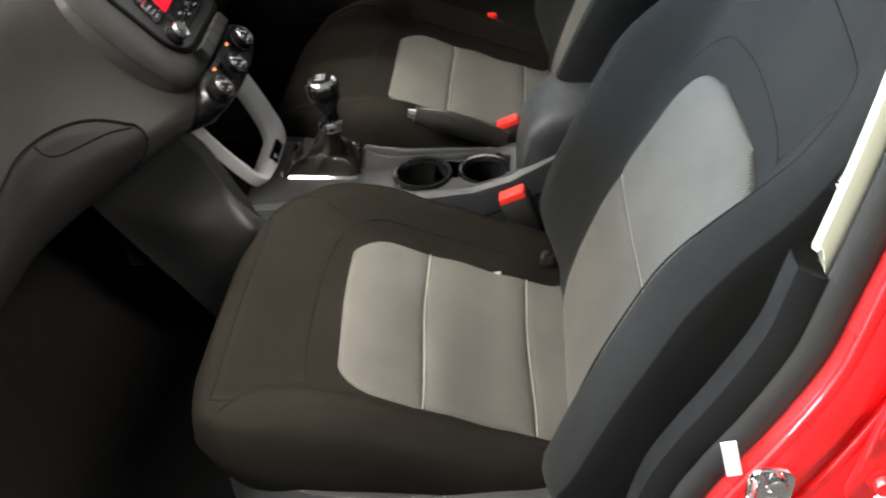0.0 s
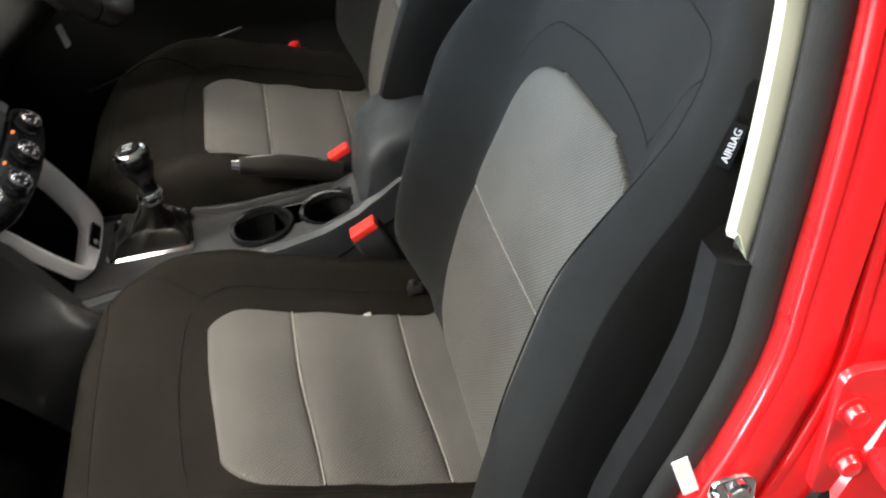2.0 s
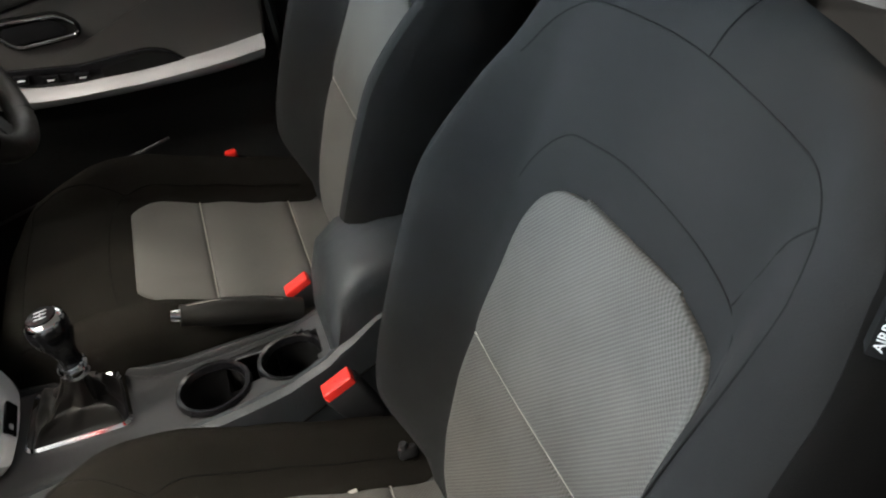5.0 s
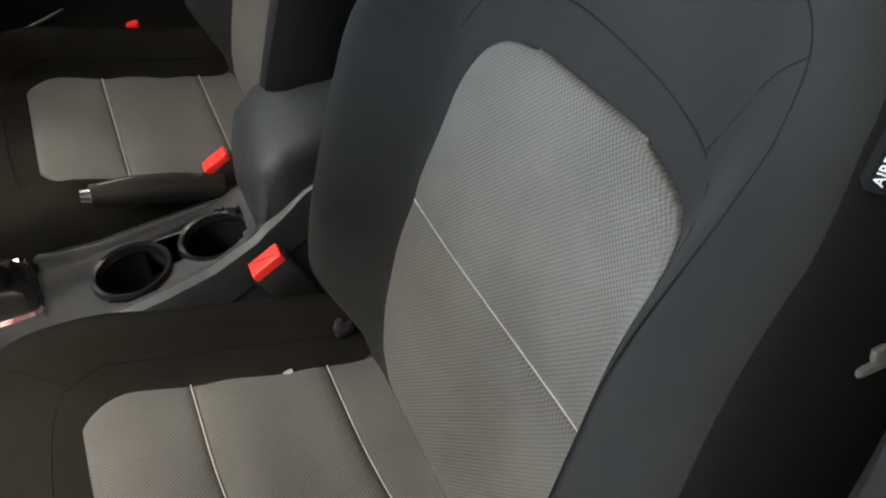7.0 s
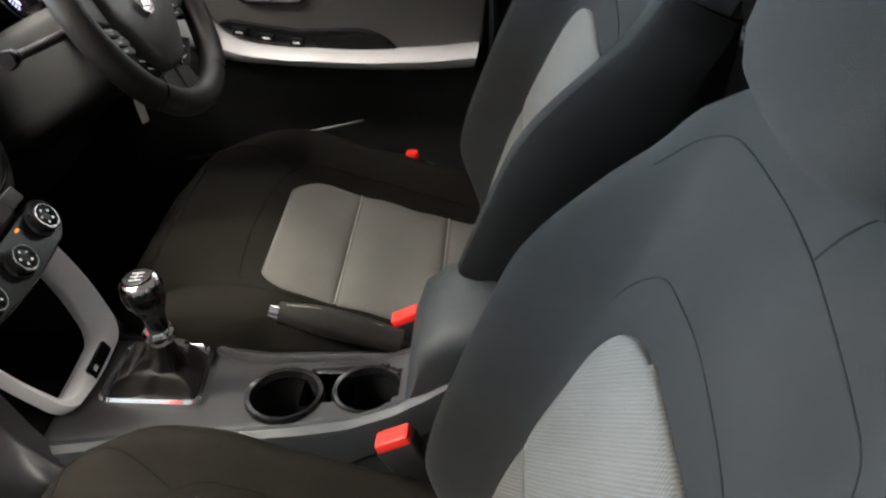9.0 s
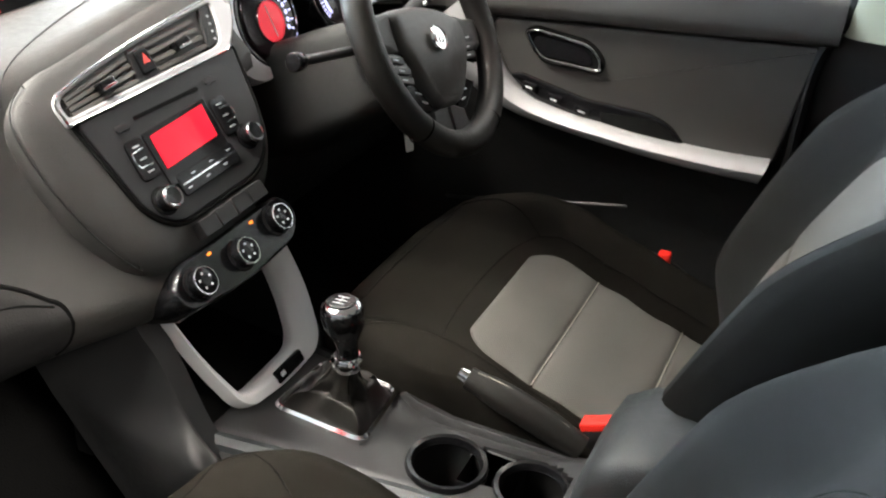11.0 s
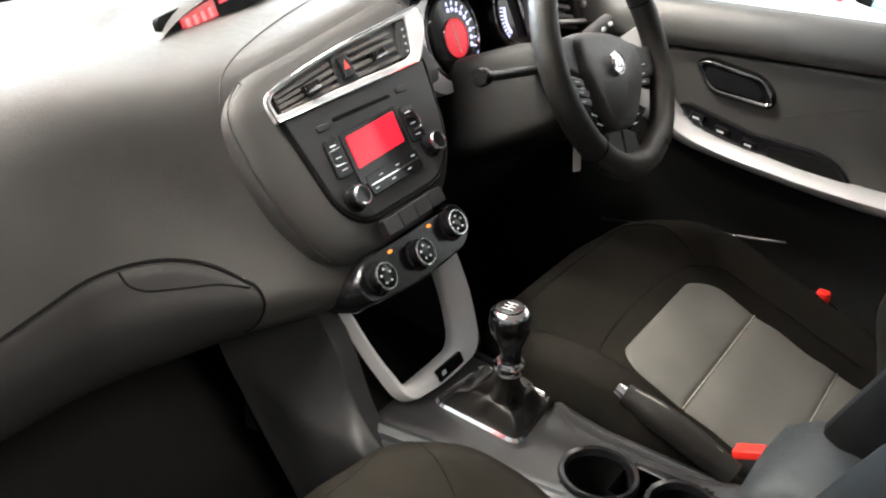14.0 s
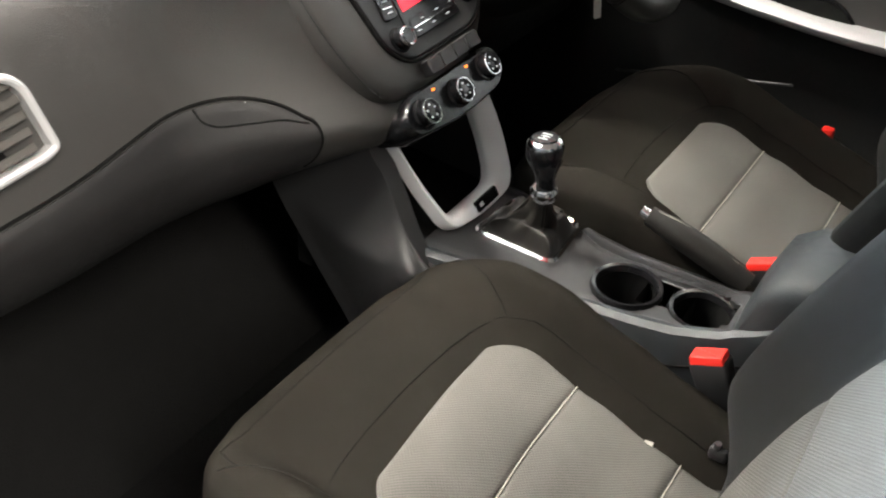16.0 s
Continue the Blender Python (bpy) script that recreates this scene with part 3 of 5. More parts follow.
def steps(a, b, n, tight=1.0):
    """Values from a to b, denser at the ends."""
    out = []
    for i in range(n + 1):
        t = i / n
        e = 0.5 - 0.5 * math.cos(math.pi * t)
        out.append(a + (b - a) * (t * (1 - tight) + e * tight))
    return out


def seat(cx, bx, label, wrap, lobe, er, lean, skew, reach):
    ob = thing("front_seat", (cx, 0.25, 0.29), label, "car seat", "front seats")
    C = Vector((cx, 0, 0))
    rings = []
    for y in [0.0, 0.02, 0.05] + steps(0.08, FRONT, 34, 0.6)[0:]:
        w = cush_w(y)
        xs = steps(-w, w, 44, 0.7)
        zb = 0.530 + 0.02 * smooth(0.5, 0.61, y)
        top = [C + Vector((x, y, cush(x, y))) for x in xs]
        zl = top[0].z
        side = [C + Vector((w + 0.004, y, zl - (zl - zb) * 0.4)), C + Vector((w - 0.004, y, zb + 0.02)), C + Vector((w - 0.02, y, zb)), C + Vector((-w + 0.02, y, zb)), C + Vector((-w + 0.004, y, zb + 0.02)), C + Vector((-w - 0.004, y, zl - (zl - zb) * 0.4))]
        for p in top + side:
            k = p.x - cx
            p.y += reach * smooth(0.44, 0.60, p.y)
            p.x += er * smooth(0.12, 0.23, k)
        rings.append(top + side)
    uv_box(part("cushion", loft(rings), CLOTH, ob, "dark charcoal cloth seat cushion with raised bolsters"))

    def cpad(y0, y1, hw, label=""):
        def at(u, v, lift):
            y = y0 + (y1 - y0) * (v + 1) / 2
            w = hw(y)
            x = u * w * (1 if u > 0 or skew else 0.93)
            y -= skew * smooth(0.06, -0.158, x)
            e = max((1 - abs(u) ** 10) * (1 - abs(v) ** 8), 0) ** 0.5
            return C + Vector((x, y, cush(x, y) + (lift + 0.0065 * e if lift >= 0 else lift)))
        us, vs = steps(-1, 1, 26, 0.8), steps(-1, 1, 18, 0.8)
        return uv_box(part("cushion_pad", slab(lambda u, v: at(u, v, 0.0), us, vs, lambda u, v: at(u, v, -0.006)), PAD, ob, "pale grey woven cloth cushion insert"))

    def front_w(y):
        d = max(y - 0.374, 0) / 0.060
        return 0.152 - 0.062 * (1 - math.sqrt(max(1 - min(d, 1) ** 2, 0)))
    cpad(0.3258, 0.429, front_w)
    cpad(0.1888, 0.3242, lambda y: 0.152)
    cpad(0.03, 0.1872, lambda y: 0.152 - 0.01 * smooth(0.12, 0.03, y))
    for sy in (0.3250, 0.1880):
        part("stitching", tube([C + Vector((x, sy - skew * smooth(0.06, -0.158, x), cush(x, sy - skew * smooth(0.06, -0.158, x)) + 0.0024)) for x in steps(-0.151 if skew else -0.141, 0.151, 24)], 0.0009, 6), THREAD, ob)
    # seams of the dark panels
    def cseam(pts):
        part("seam", tube([C + Vector((p.x, p.y + reach * smooth(0.44, 0.60, p.y), cush(p.x, p.y) - 0.0002)) for p in chain([(a, b, 0) for a, b in pts], 8)], 0.0010, 6), CLOTH_SEAM, ob)
    cseam([(-0.205, 0.520), (-0.195, 0.545), (-0.17, 0.556), (0, 0.560), (0.17, 0.556), (0.195, 0.545), (0.205, 0.520)])
    cseam([(-0.178, 0.16), (-0.178, 0.35), (-0.172, 0.42), (-0.14, 0.452), (0, 0.462), (0.14, 0.452), (0.172, 0.42), (0.178, 0.35), (0.178, 0.16)])
    for sg in (-1, 1):
        cseam([(sg * 0.168, 0.430), (sg * 0.195, 0.488), (sg * 0.212, 0.537)])
    # backrest
    C = Vector((cx + bx, 0, 0))

    def bulge(x, s):
        """How far the outboard bolster swells outwards."""
        return Vector((-lobe * smooth(0.20, 0.28, -x) * smooth(-0.02, 0.10, s) * smooth(0.52, 0.30, s), 0, 0))
    rings = []
    for s in [-0.02, 0.0, 0.02] + steps(0.045, 0.645, 38, 0.5):
        w = spline(BW, s)
        xs = steps(-w, w, 44, 0.7)
        f = [C + back(x, s) + bulge(x, s) for x in xs]
        nb = -0.135 + 0.06 * smooth(0.2, 0.645, s)
        if s > 0.595:
            nb += 0.03 * ((s - 0.595) / 0.050) ** 2
        n0 = back_n(w, s)
        mid = [C + B0 + BU * s + BN * n + Vector((x, 0, 0)) + bulge(x, s) for x, n in ((w + 0.003, n0 - 0.02), (w + 0.002, nb + 0.03), (w - 0.015, nb + 0.006), (w * 0.6, nb), (-w * 0.6, nb), (-w + 0.015, nb + 0.006), (-w - 0.002, nb + 0.03), (-w - 0.003, n0 - 0.02))]
        rings.append(f + mid)
    for sg in (-1, 1):
        flank = []
        for s in steps(0.0, 0.565, 40, 0.4):
            w, nb = spline(BW, s), -0.135 + 0.06 * smooth(0.2, 0.645, s)
            n0 = back_n(w, s)
            flank.append([C + B0 + BU * s + BN * n + Vector((sg * x, 0, 0)) + bulge(sg * x, s) for x, n in ((w - wrap - 0.003, back_n(w - wrap - 0.003, s) - 0.004), (w - wrap, back_n(w - wrap, s) + 0.0015), (w - wrap * 0.6, back_n(w - wrap * 0.6, s) + 0.003), (w - wrap * 0.2, back_n(w - wrap * 0.2, s) + 0.005), (w + 0.006, n0 - 0.004), (w + 0.008, n0 - 0.03), (w + 0.007, nb + 0.03), (w - 0.012, nb + 0.002), (w - 0.05, nb - 0.003), (w - 0.05, nb + 0.04))])
        part("side_panel", loft(flank), SIDE_CLOTH, ob, "black side cloth of the backrest")
    uv_box(part("backrest", loft(rings), CLOTH_UP, ob, "charcoal cloth backrest with deep side bolsters, toned lighter for windscreen light"), (0, 2))

    ox, st = 0.004, 0.226

    def bpad(s0, s1, hw, hwr):
        def at(u, v, lift):
            s = s0 + (s1 - s0) * (v + 1) / 2
            x = u * (hw(s) if u > 0 else hwr(s)) + ox
            s += lean * smooth(0.12, -0.18, x) * smooth(0.0, 0.2, s)
            e = max((1 - abs(u) ** 10) * (1 - abs(v) ** 8), 0) ** 0.5
            return C + back(x, s, lift + 0.0075 * e if lift >= 0 else lift)
        us, vs = steps(-1, 1, 26, 0.8), steps(-1, 1, 22, 0.8)
        return uv_box(part("backrest_pad", slab(lambda u, v: at(u, v, 0.0025), us, vs, lambda u, v: at(u, v, -0.006)), PAD, ob, "pale grey woven cloth backrest insert"), (0, 2))
    LOWW = [(0.015, 0.135), (0.05, 0.164), (0.09, 0.173), (0.16, 0.171), (0.23, 0.160)]
    TOPW = [(0.23, 0.160), (0.34, 0.140), (0.39, 0.128)]

    def top_w(s):
        d = max(s - 0.365, 0) / 0.065
        return spline(TOPW, s) - 0.085 * (1 - math.sqrt(max(1 - min(d, 1) ** 2, 0)))
    def top_r(s):
        d = max(s - 0.372, 0) / 0.056
        return spline([(0.23, 0.188), (0.34, 0.192), (0.39, 0.182)], s) - 0.075 * (1 - math.sqrt(max(1 - min(d, 1) ** 2, 0)))
    bpad(0.015, st - 0.001, lambda s: spline(LOWW, s), lambda s: spline([(0.015, 0.140), (0.05, 0.172), (0.09, 0.184), (0.23, 0.184)], s))
    bpad(st + 0.001, 0.434, top_w, top_r)
    part("stitching", tube([C + back(x, st + lean * smooth(0.12, -0.18, x), 0.0028) for x in steps(ox - 0.182, ox + 0.159, 24)], 0.0009, 6), THREAD, ob)

    def bseam(pts):
        part("seam", tube([C + back(p.x, p.y, -0.0002) for p in chain([(a, b, 0) for a, b in pts], 8)], 0.0010, 6), UP_SEAM, ob)
    bseam([(-0.205, 0.10), (-0.222, 0.25), (-0.222, 0.40), (-0.214, 0.476), (-0.208, 0.508), (-0.196, 0.543), (-0.168, 0.565), (-0.127, 0.574), (-0.05, 0.582), (0, 0.584), (0.05, 0.582), (0.127, 0.574), (0.168, 0.563), (0.200, 0.538), (0.222, 0.498)])
    bseam([(-0.022, 0.584), (-0.026, 0.61), (-0.030, 0.635)])
    bseam([(-0.202, 0.25), (-0.200, 0.37), (-0.168, 0.445), (-0.11, 0.472), (0, 0.480), (0.07, 0.473), (0.12, 0.460), (0.160, 0.421), (0.183, 0.373)])
    bseam([(-0.150, 0.462), (-0.171, 0.517), (-0.195, 0.544)])
    # head restraint
    hr = []
    for k, s in [(0.60, 0.648), (0.80, 0.652), (0.94, 0.666), (1.0, 0.70), (1.0, 0.76), (0.96, 0.81), (0.86, 0.84), (0.65, 0.855), (0.3, 0.860)]:
        ring = []
        for i in range(36):
            a = 2 * math.pi * i / 36
            ca, sa = math.cos(a), math.sin(a)
            ex = 2 / 3.2
            x = 0.124 * k * math.copysign(abs(ca) ** ex, ca)
            n = 0.012 + 0.056 * (0.35 + 0.65 * k) * math.copysign(abs(sa) ** ex, sa) - 0.010 * (abs(x) / 0.124) ** 2
            ring.append(C + B0 + BU * s + BN * n + Vector((x, 0, 0)))
        hr.append(ring)
    uv_box(part("head_restraint", loft(hr), CLOTH_UP, ob, "charcoal cloth padded head restraint, toned lighter for windscreen light"), (0, 2))
    for sg in (-0.055, 0.055):
        part("post", tube([C + B0 + BU * s - BN * 0.05 + Vector((sg, 0, 0)) for s in (0.57, 0.70)], 0.006), CHROME, ob)
    # base and runners
    C = Vector((cx, 0, 0))
    part("base_trim", loft([[C + Vector((x, y, z)) for x, y, z in ((-0.232, 0.02, zz), (0.232, 0.02, zz), (0.232, 0.46, zz), (0.17, 0.55, zz + 0.01), (-0.17, 0.55, zz + 0.01), (-0.232, 0.46, zz))] for zz in (0.40, 0.545)]), PLASTIC, ob)
    for sg in (-0.19, 0.19):
        part("runner", box(cx + sg - 0.02, cx + sg + 0.02, -0.02, 0.52, 0.29, 0.42, 0.004), DARKHOLE, ob)
    return ob


pseat = seat(PX, -0.046, "dark charcoal cloth passenger seat with pale grey woven inserts", 0.012, 0.024, 0.0, 0.010, 0.012, 0.0)
seat(DX, -0.034, "dark charcoal cloth driver seat with pale grey inserts", 0.032, 0.0, 0.018, 0.0, 0.0, 0.03)
# outboard trim of the passenger seat
C = Vector((PX, 0, 0))
sides = []
for y, zt, k in ((-0.07, 0.52, 0.0), (-0.05, 0.575, 0.004), (0.02, 0.592, 0.006), (0.10, 0.582, 0.006), (0.18, 0.572, 0.004), (0.34, 0.570, 0.0), (0.44, 0.572, -0.010), (0.50, 0.574, -0.034), (0.54, 0.572, -0.070), (0.56, 0.560, -0.100)):
    sides.append([C + Vector((-x - k, y, z)) for x, z in ((0.222, zt - 0.004), (0.246, zt), (0.264, zt - 0.006), (0.274, zt - 0.024), (0.276, zt - 0.060), (0.270, 0.42), (0.240, 0.40), (0.222, 0.42))])
part("side_trim", loft(sides), TRIM, pseat, "grey plastic seat side trim")
part("recliner_cover", lathe(Matrix.Translation(C + Vector((-0.276, 0.01, 0.545))) @ pose(0, 0, 0, 0, -90, 0), [(0.040, 0), (0.040, 0.010), (0.034, 0.016), (0.006, 0.017)], 28), PLASTIC, pseat)
part("lever", tube(chain([C + Vector(p) for p in ((-0.290, 0.05, 0.515), (-0.296, 0.12, 0.500), (-0.294, 0.20, 0.495))], 6), 0.011, 10, squash=0.6), PLASTIC, pseat)
part("inner_hinge", join(box(0.198, 0.208, 0.146, 0.168, 0.566, 0.584, 0.004), lathe(pose(0.203, 0.160, 0.582), [(0.005, 0), (0.005, 0.006), (0.004, 0.008), (0.001, 0.008)], 16)), TRIM, pseat, "dark steel end of the inner recliner bracket")
part("sewn_tab", plate(Matrix.Translation((0.176, 0.229, cush(0.150, 0.229) + 0.003)) @ pose(0, 0, 0, 0, -20, 8), rect(0.005, 0.010, 0.001), -0.002, 0.0015, 0.0004), THREAD, pseat, "tiny pale sewn-in tab on the cushion edge")
TZ = (Vector((-0.80, 0, 0)) + BN * 0.60).normalized()
TY = TZ.cross(BU).normalized()
TG = Matrix.Translation(C + Vector((-0.3120, 0, 0)) + B0 + BU * 0.526 + BN * 0.006 + TZ * 0.004) @ Matrix((BU, TY, TZ)).transposed().to_4x4()
tag = part("airbag_label", plate(TG, rect(0.036, 0.011, 0.001), -0.012, 0.002, 0.0005), DARKHOLE, pseat, "small black woven airbag tag with white letters")
words("airbag_text", "AIRBAG", 0.0080, TG @ pose(0, 0, 0.0024), PRINT, tag)



def buckle(at, tilt, roll, k, label):
    ob = thing("seat_belt_buckle", at, label, "buckle", "seat belt buckles")
    m = Matrix.Translation(at) @ pose(0, 0, 0, -tilt, roll, 0) @ pose(0, 0, 0, 0, 0, 90) @ Matrix.Scale(k, 4)
    b = part("body", loft([place(m, [Vector(p) for p in rect(w, d, 0.008)], z) for w, d, z in ((0.030, 0.018, -0.10), (0.044, 0.024, -0.085), (0.052, 0.028, -0.03), (0.054, 0.030, -0.004), (0.050, 0.026, 0.0))]), PLASTIC, ob)
    part("button", plate(m, rect(0.046, 0.027, 0.003, cy=0.001), -0.002, 0.010, 0.003), BUCKLE, ob, "bright red release button")
    part("slot", plate(m, rect(0.036, 0.002, 0.0005, cy=-0.0125), -0.002, 0.0012, 0.0004), DARKHOLE, ob)
    part("stalk", tube([m @ Vector((0, 0, -0.09)), m @ Vector((0, 0, -0.22))], 0.014, 8, squash=0.5), PLASTIC, ob)
    return ob


buckle((0.272, 0.207, 0.642), 24, 0, 0.88, "black seat belt buckle with red button beside the passenger seat")
buckle((0.497, 0.216, 0.638), 24, 0, 0.80, "black seat belt buckle with red button beside the driver seat")
belt = thing("seat_belt", (-0.318, -0.045, 0.70), "black seat belt webbing with a grey clip beside the passenger seat", "seat belt")
part("webbing", loft([[(x, y - 0.022, z), (x, y + 0.022, z), (x - 0.003, y + 0.022, z), (x - 0.003, y - 0.022, z)] for x, y, z in ((-0.318, -0.045, 0.925), (-0.326, -0.045, 0.85), (-0.330, -0.05, 0.70), (-0.330, -0.05, 0.55), (-0.330, -0.05, 0.30))]), DARKHOLE, belt)
part("clip", join(box(-0.324, -0.316, -0.060, -0.030, 0.922, 0.929, 0.003), box(-0.323, -0.318, -0.050, -0.040, 0.928, 0.938, 0.002)), SLAT, belt, "small grey belt clip")
tg = thing("seat_belt_tongue", (1.02, 0.262, 0.577), "red plastic piece on the belt beside the driver seat", "seat belt")
part("grip", box(0.976, 0.996, 0.244, 0.266, 0.598, 0.620, 0.005), BUCKLE, tg)
part("strap", loft([[(x, y, z), (x + 0.004, y, z), (x + 0.004, y + 0.045, z + 0.012), (x, y + 0.045, z + 0.012)] for x, y, z in ((0.984, 0.235, 0.603), (1.010, 0.19, 0.56), (1.028, 0.10, 0.45))]), PLASTIC, tg)

# ---- dashboard ----
ST = Matrix(((1, 0, 0, CX), (0, 0.621, -0.784, 0.632), (0, 0.784, 0.621, 0.806), (0, 0, 0, 1)))   # centre stack: x across, y up the stack, z outwards
BZ = Matrix(((1, 0, 0, CX), (0, 0.503, -0.864, 0.672), (0, 0.864, 0.503, 0.754), (0, 0, 0, 1)))   # storage bin frame
dash = thing("dashboard", (0.37, 1.0, 0.70), "dark grey soft plastic dashboard with silver vents", "dashboard")
UPPER = [(1.235, 0.975), (1.225, 1.005), (1.10, 1.026), (1.00, 1.032), (0.93, 1.029), (0.885, 1.018), (0.858, 0.992), (0.842, 0.955), (0.828, 0.905), (0.818, 0.860), (0.809, 0.818), (0.804, 0.796), (0.804, 0.775), (0.812, 0.745), (0.826, 0.715), (0.85, 0.685), (0.89, 0.655), (0.99, 0.62)]
UNDER = [(0.640, 0.800), (0.646, 0.778), (0.668, 0.757), (0.72, 0.726), (0.78, 0.690), (0.84, 0.652), (0.99, 0.58)]
DRIVER = [(1.235, 0.99), (1.225, 1.022), (1.10, 1.055), (1.00, 1.062), (0.90, 1.060), (0.800, 1.046), (0.792, 1.038), (0.865, 1.022), (0.86, 0.905), (0.86, 0.860), (0.865, 0.835), (0.87, 0.82), (0.88, 0.81), (0.89, 0.80), (0.90, 0.79), (0.91, 0.78), (0.93, 0.77), (0.99, 0.76)]


def stack_ring(x):
    """The fascia beside and behind the centre stack, just under the stack's own plane."""
    s = 0.262 + 0.17 * (x - 0.27)
    zr = 0.806 + 0.784 * s
    yr = 0.632 + 0.621 * s + 0.010
    rows = UPPER[:4] + [(0.93, 1.033), (yr + 0.040, zr + 0.62 * (1.033 - zr)), (yr, zr)]
    for k in (0.25, 0.5, 0.75, 1.0):
        z = zr + (0.83 - zr) * k
        rows.append((0.632 + (z - 0.806) * 0.792 + 0.010, z))
    return rows + UNDER


def dash_ring(x):
    w = smooth(0.03, 0.32, x)
    bow = 0.03 * smooth(-0.05, -0.38, x)
    ring = []
    dent = smooth(0.20, 0.27, x) * smooth(0.57, 0.49, x)
    for (a, c), (e, g), (p, q) in zip(UPPER, stack_ring(min(max(x, 0.2), 0.62)), DRIVER):
        y, z = a + (e - a) * w, c + (g - c) * w
        z -= dent * (0.020 if a == 1.00 else 0.004 if a == 0.93 else 0)
        xb = 0.470 + 0.05 * smooth(0.83, 0.865, z) + 0.085 * smooth(0.865, 0.94, z)
        d = smooth(xb - 0.02, xb + 0.05, x)
        y, z = y + (p - y) * d, z + (q - z) * d
        ring.append((x, y + (bow if y < 1.05 else 0), z))
    return chain(ring, 3)


def face_y(x, z):
    """The depth of the fascia at a height below its roll."""
    r = dash_ring(x)[15:]
    for p, q in zip(r, r[1:]):
        if p.z >= z > q.z:
            return p.y + (q.y - p.y) * (p.z - z) / (p.z - q.z)
    return r[-1].y


part("upper_pad", loft([dash_ring(-0.385 + 1.47 * i / 98) for i in range(99)]), SOFT, dash, "soft grey moulded dashboard face and top")
# glovebox lid: proud of the fascia below a swept gap
GAP = [(-0.40, 0.780), (-0.23, 0.806), (-0.10, 0.822), (0.0, 0.838), (0.05, 0.846), (0.095, 0.850), (0.130, 0.848), (0.160, 0.838), (0.182, 0.820), (0.193, 0.800), (0.1955, 0.70)]
gap = chain([(a, 0, c) for a, c in GAP], 8)


def gap_z(x):
    for p, q in zip(gap, gap[1:]):
        if p.x <= x <= q.x:
            return p.z + (q.z - p.z) * (x - p.x) / max(q.x - p.x, 1e-6)
    return gap[-1].z


def lid(x, v, lift):
    z = 0.672 + (gap_z(x) - 0.003 - 0.672) * v
    e = (1 - min(abs(x - 0.193) / 0.012, 1)) ** 2 + (1 - min((1 - v) / 0.06, 1)) ** 2
    return Vector((x, face_y(x, z) - lift * max(1 - 0.6 * e, 0.2), z))


lx = [-0.37 + 0.52 * i / 26 for i in range(26)] + [0.15 + 0.0435 * (i / 16) ** 0.6 for i in range(17)]
lv = [(i / 18) ** 0.7 for i in range(19)]
part("glovebox", slab(lambda x, v: lid(x, v, 0.004), lx, lv, lambda x, v: lid(x, v, 0.0) + Vector((0, 0.012, 0))), DASH_SHADED, dash, "glovebox lid in dash plastic, darkened for the shade low on the fascia")
part("glovebox_gap", tube([Vector((p.x, face_y(p.x, p.z) + 0.0005, p.z)) for p in gap if p.z > 0.74], 0.0026, 6), DARKHOLE, dash)
latch = chain([(0.078, 0, 0.847), (0.084, 0, 0.831), (0.10, 0, 0.821), (0.13, 0, 0.819), (0.160, 0, 0.819), (0.184, 0, 0.813)], 8)
part("glovebox_latch", tube([Vector((p.x, face_y(p.x, p.z) - 0.0036, p.z)) for p in latch], 0.0014, 6), DARKHOLE, dash, "flush glovebox pull outline")
# near-black here carries the shade below the cluster
part("driver_lower_panel", loft([[Vector((x, y, z)) for y, z in ((0.99, 0.836), (0.82, 0.84), (0.79, 0.82), (0.78, 0.76), (0.80, 0.66), (0.88, 0.60), (0.99, 0.59))] for x in (0.53, 0.75, 1.0, 1.08)]), DARK_LOW, dash)
# dark tube over the dash top, drawing the shade in its crease
def top_at(x, y):
    """A point on the rolled top of the fascia, at a depth."""
    r = dash_ring(x)[6:24]
    for p, q in zip(r, r[1:]):
        if p.y >= y > q.y:
            return p.lerp(q, (p.y - y) / (p.y - q.y)) + Vector((0, -0.0002, 0.0003))
    return r[0]


part("top_crease_shade", tube([top_at(p.x, p.y) for p in chain([(0.232, 0.803, 0), (0.244, 0.813, 0), (0.262, 0.823, 0), (0.30, 0.838, 0), (0.36, 0.860, 0), (0.44, 0.886, 0), (0.52, 0.911, 0)], 6)], 0.0008, 6), PLASTIC, dash)
# clock display hood
hood = []
for x in steps(0.248, 0.560, 30, 0.6):
    k = math.sqrt(max(1 - ((x - 0.404) / 0.158) ** 2, 0))
    yb = 0.912 + (x - 0.285) * 0.30
    hood.append([Vector((x - 0.015, yb + d, z + h * k)) for d, z, h in ((0.15, 0.985, 0.012), (0.10, 0.992, 0.050), (0.05, 0.998, 0.056), (0.018, 0.998, 0.058), (0.010, 0.997, 0.055), (0.014, 0.996, 0.051), (0.06, 0.988, 0.020), (0.15, 0.975, 0.010))])
part("display_hood", loft(hood), SOFT, dash, "soft grey hood over the clock")
tilt = math.degrees(math.atan(0.30))
DSP = Matrix.Translation((0.347, 0.950, 1.033)) @ pose(0, 0, 0, 0, 0, tilt) @ pose(0, 0, 0, 66, 0, 0)
disp = part("display", plate(DSP, rect(0.235, 0.036, 0.010, cx=0.034), -0.008, 0.0, 0.001), DARKHOLE, dash, "small red clock display under a hood")
part("lit_field", plate(DSP, rect(0.085, 0.022, 0.001, cx=0.0), 0, 0.0012, 0.0003), CLOCK, disp)
part("lit_word", plate(DSP, rect(0.030, 0.006, 0.001, cx=0.070, cy=0.004), 0, 0.0012, 0.0003), SCREEN, disp)
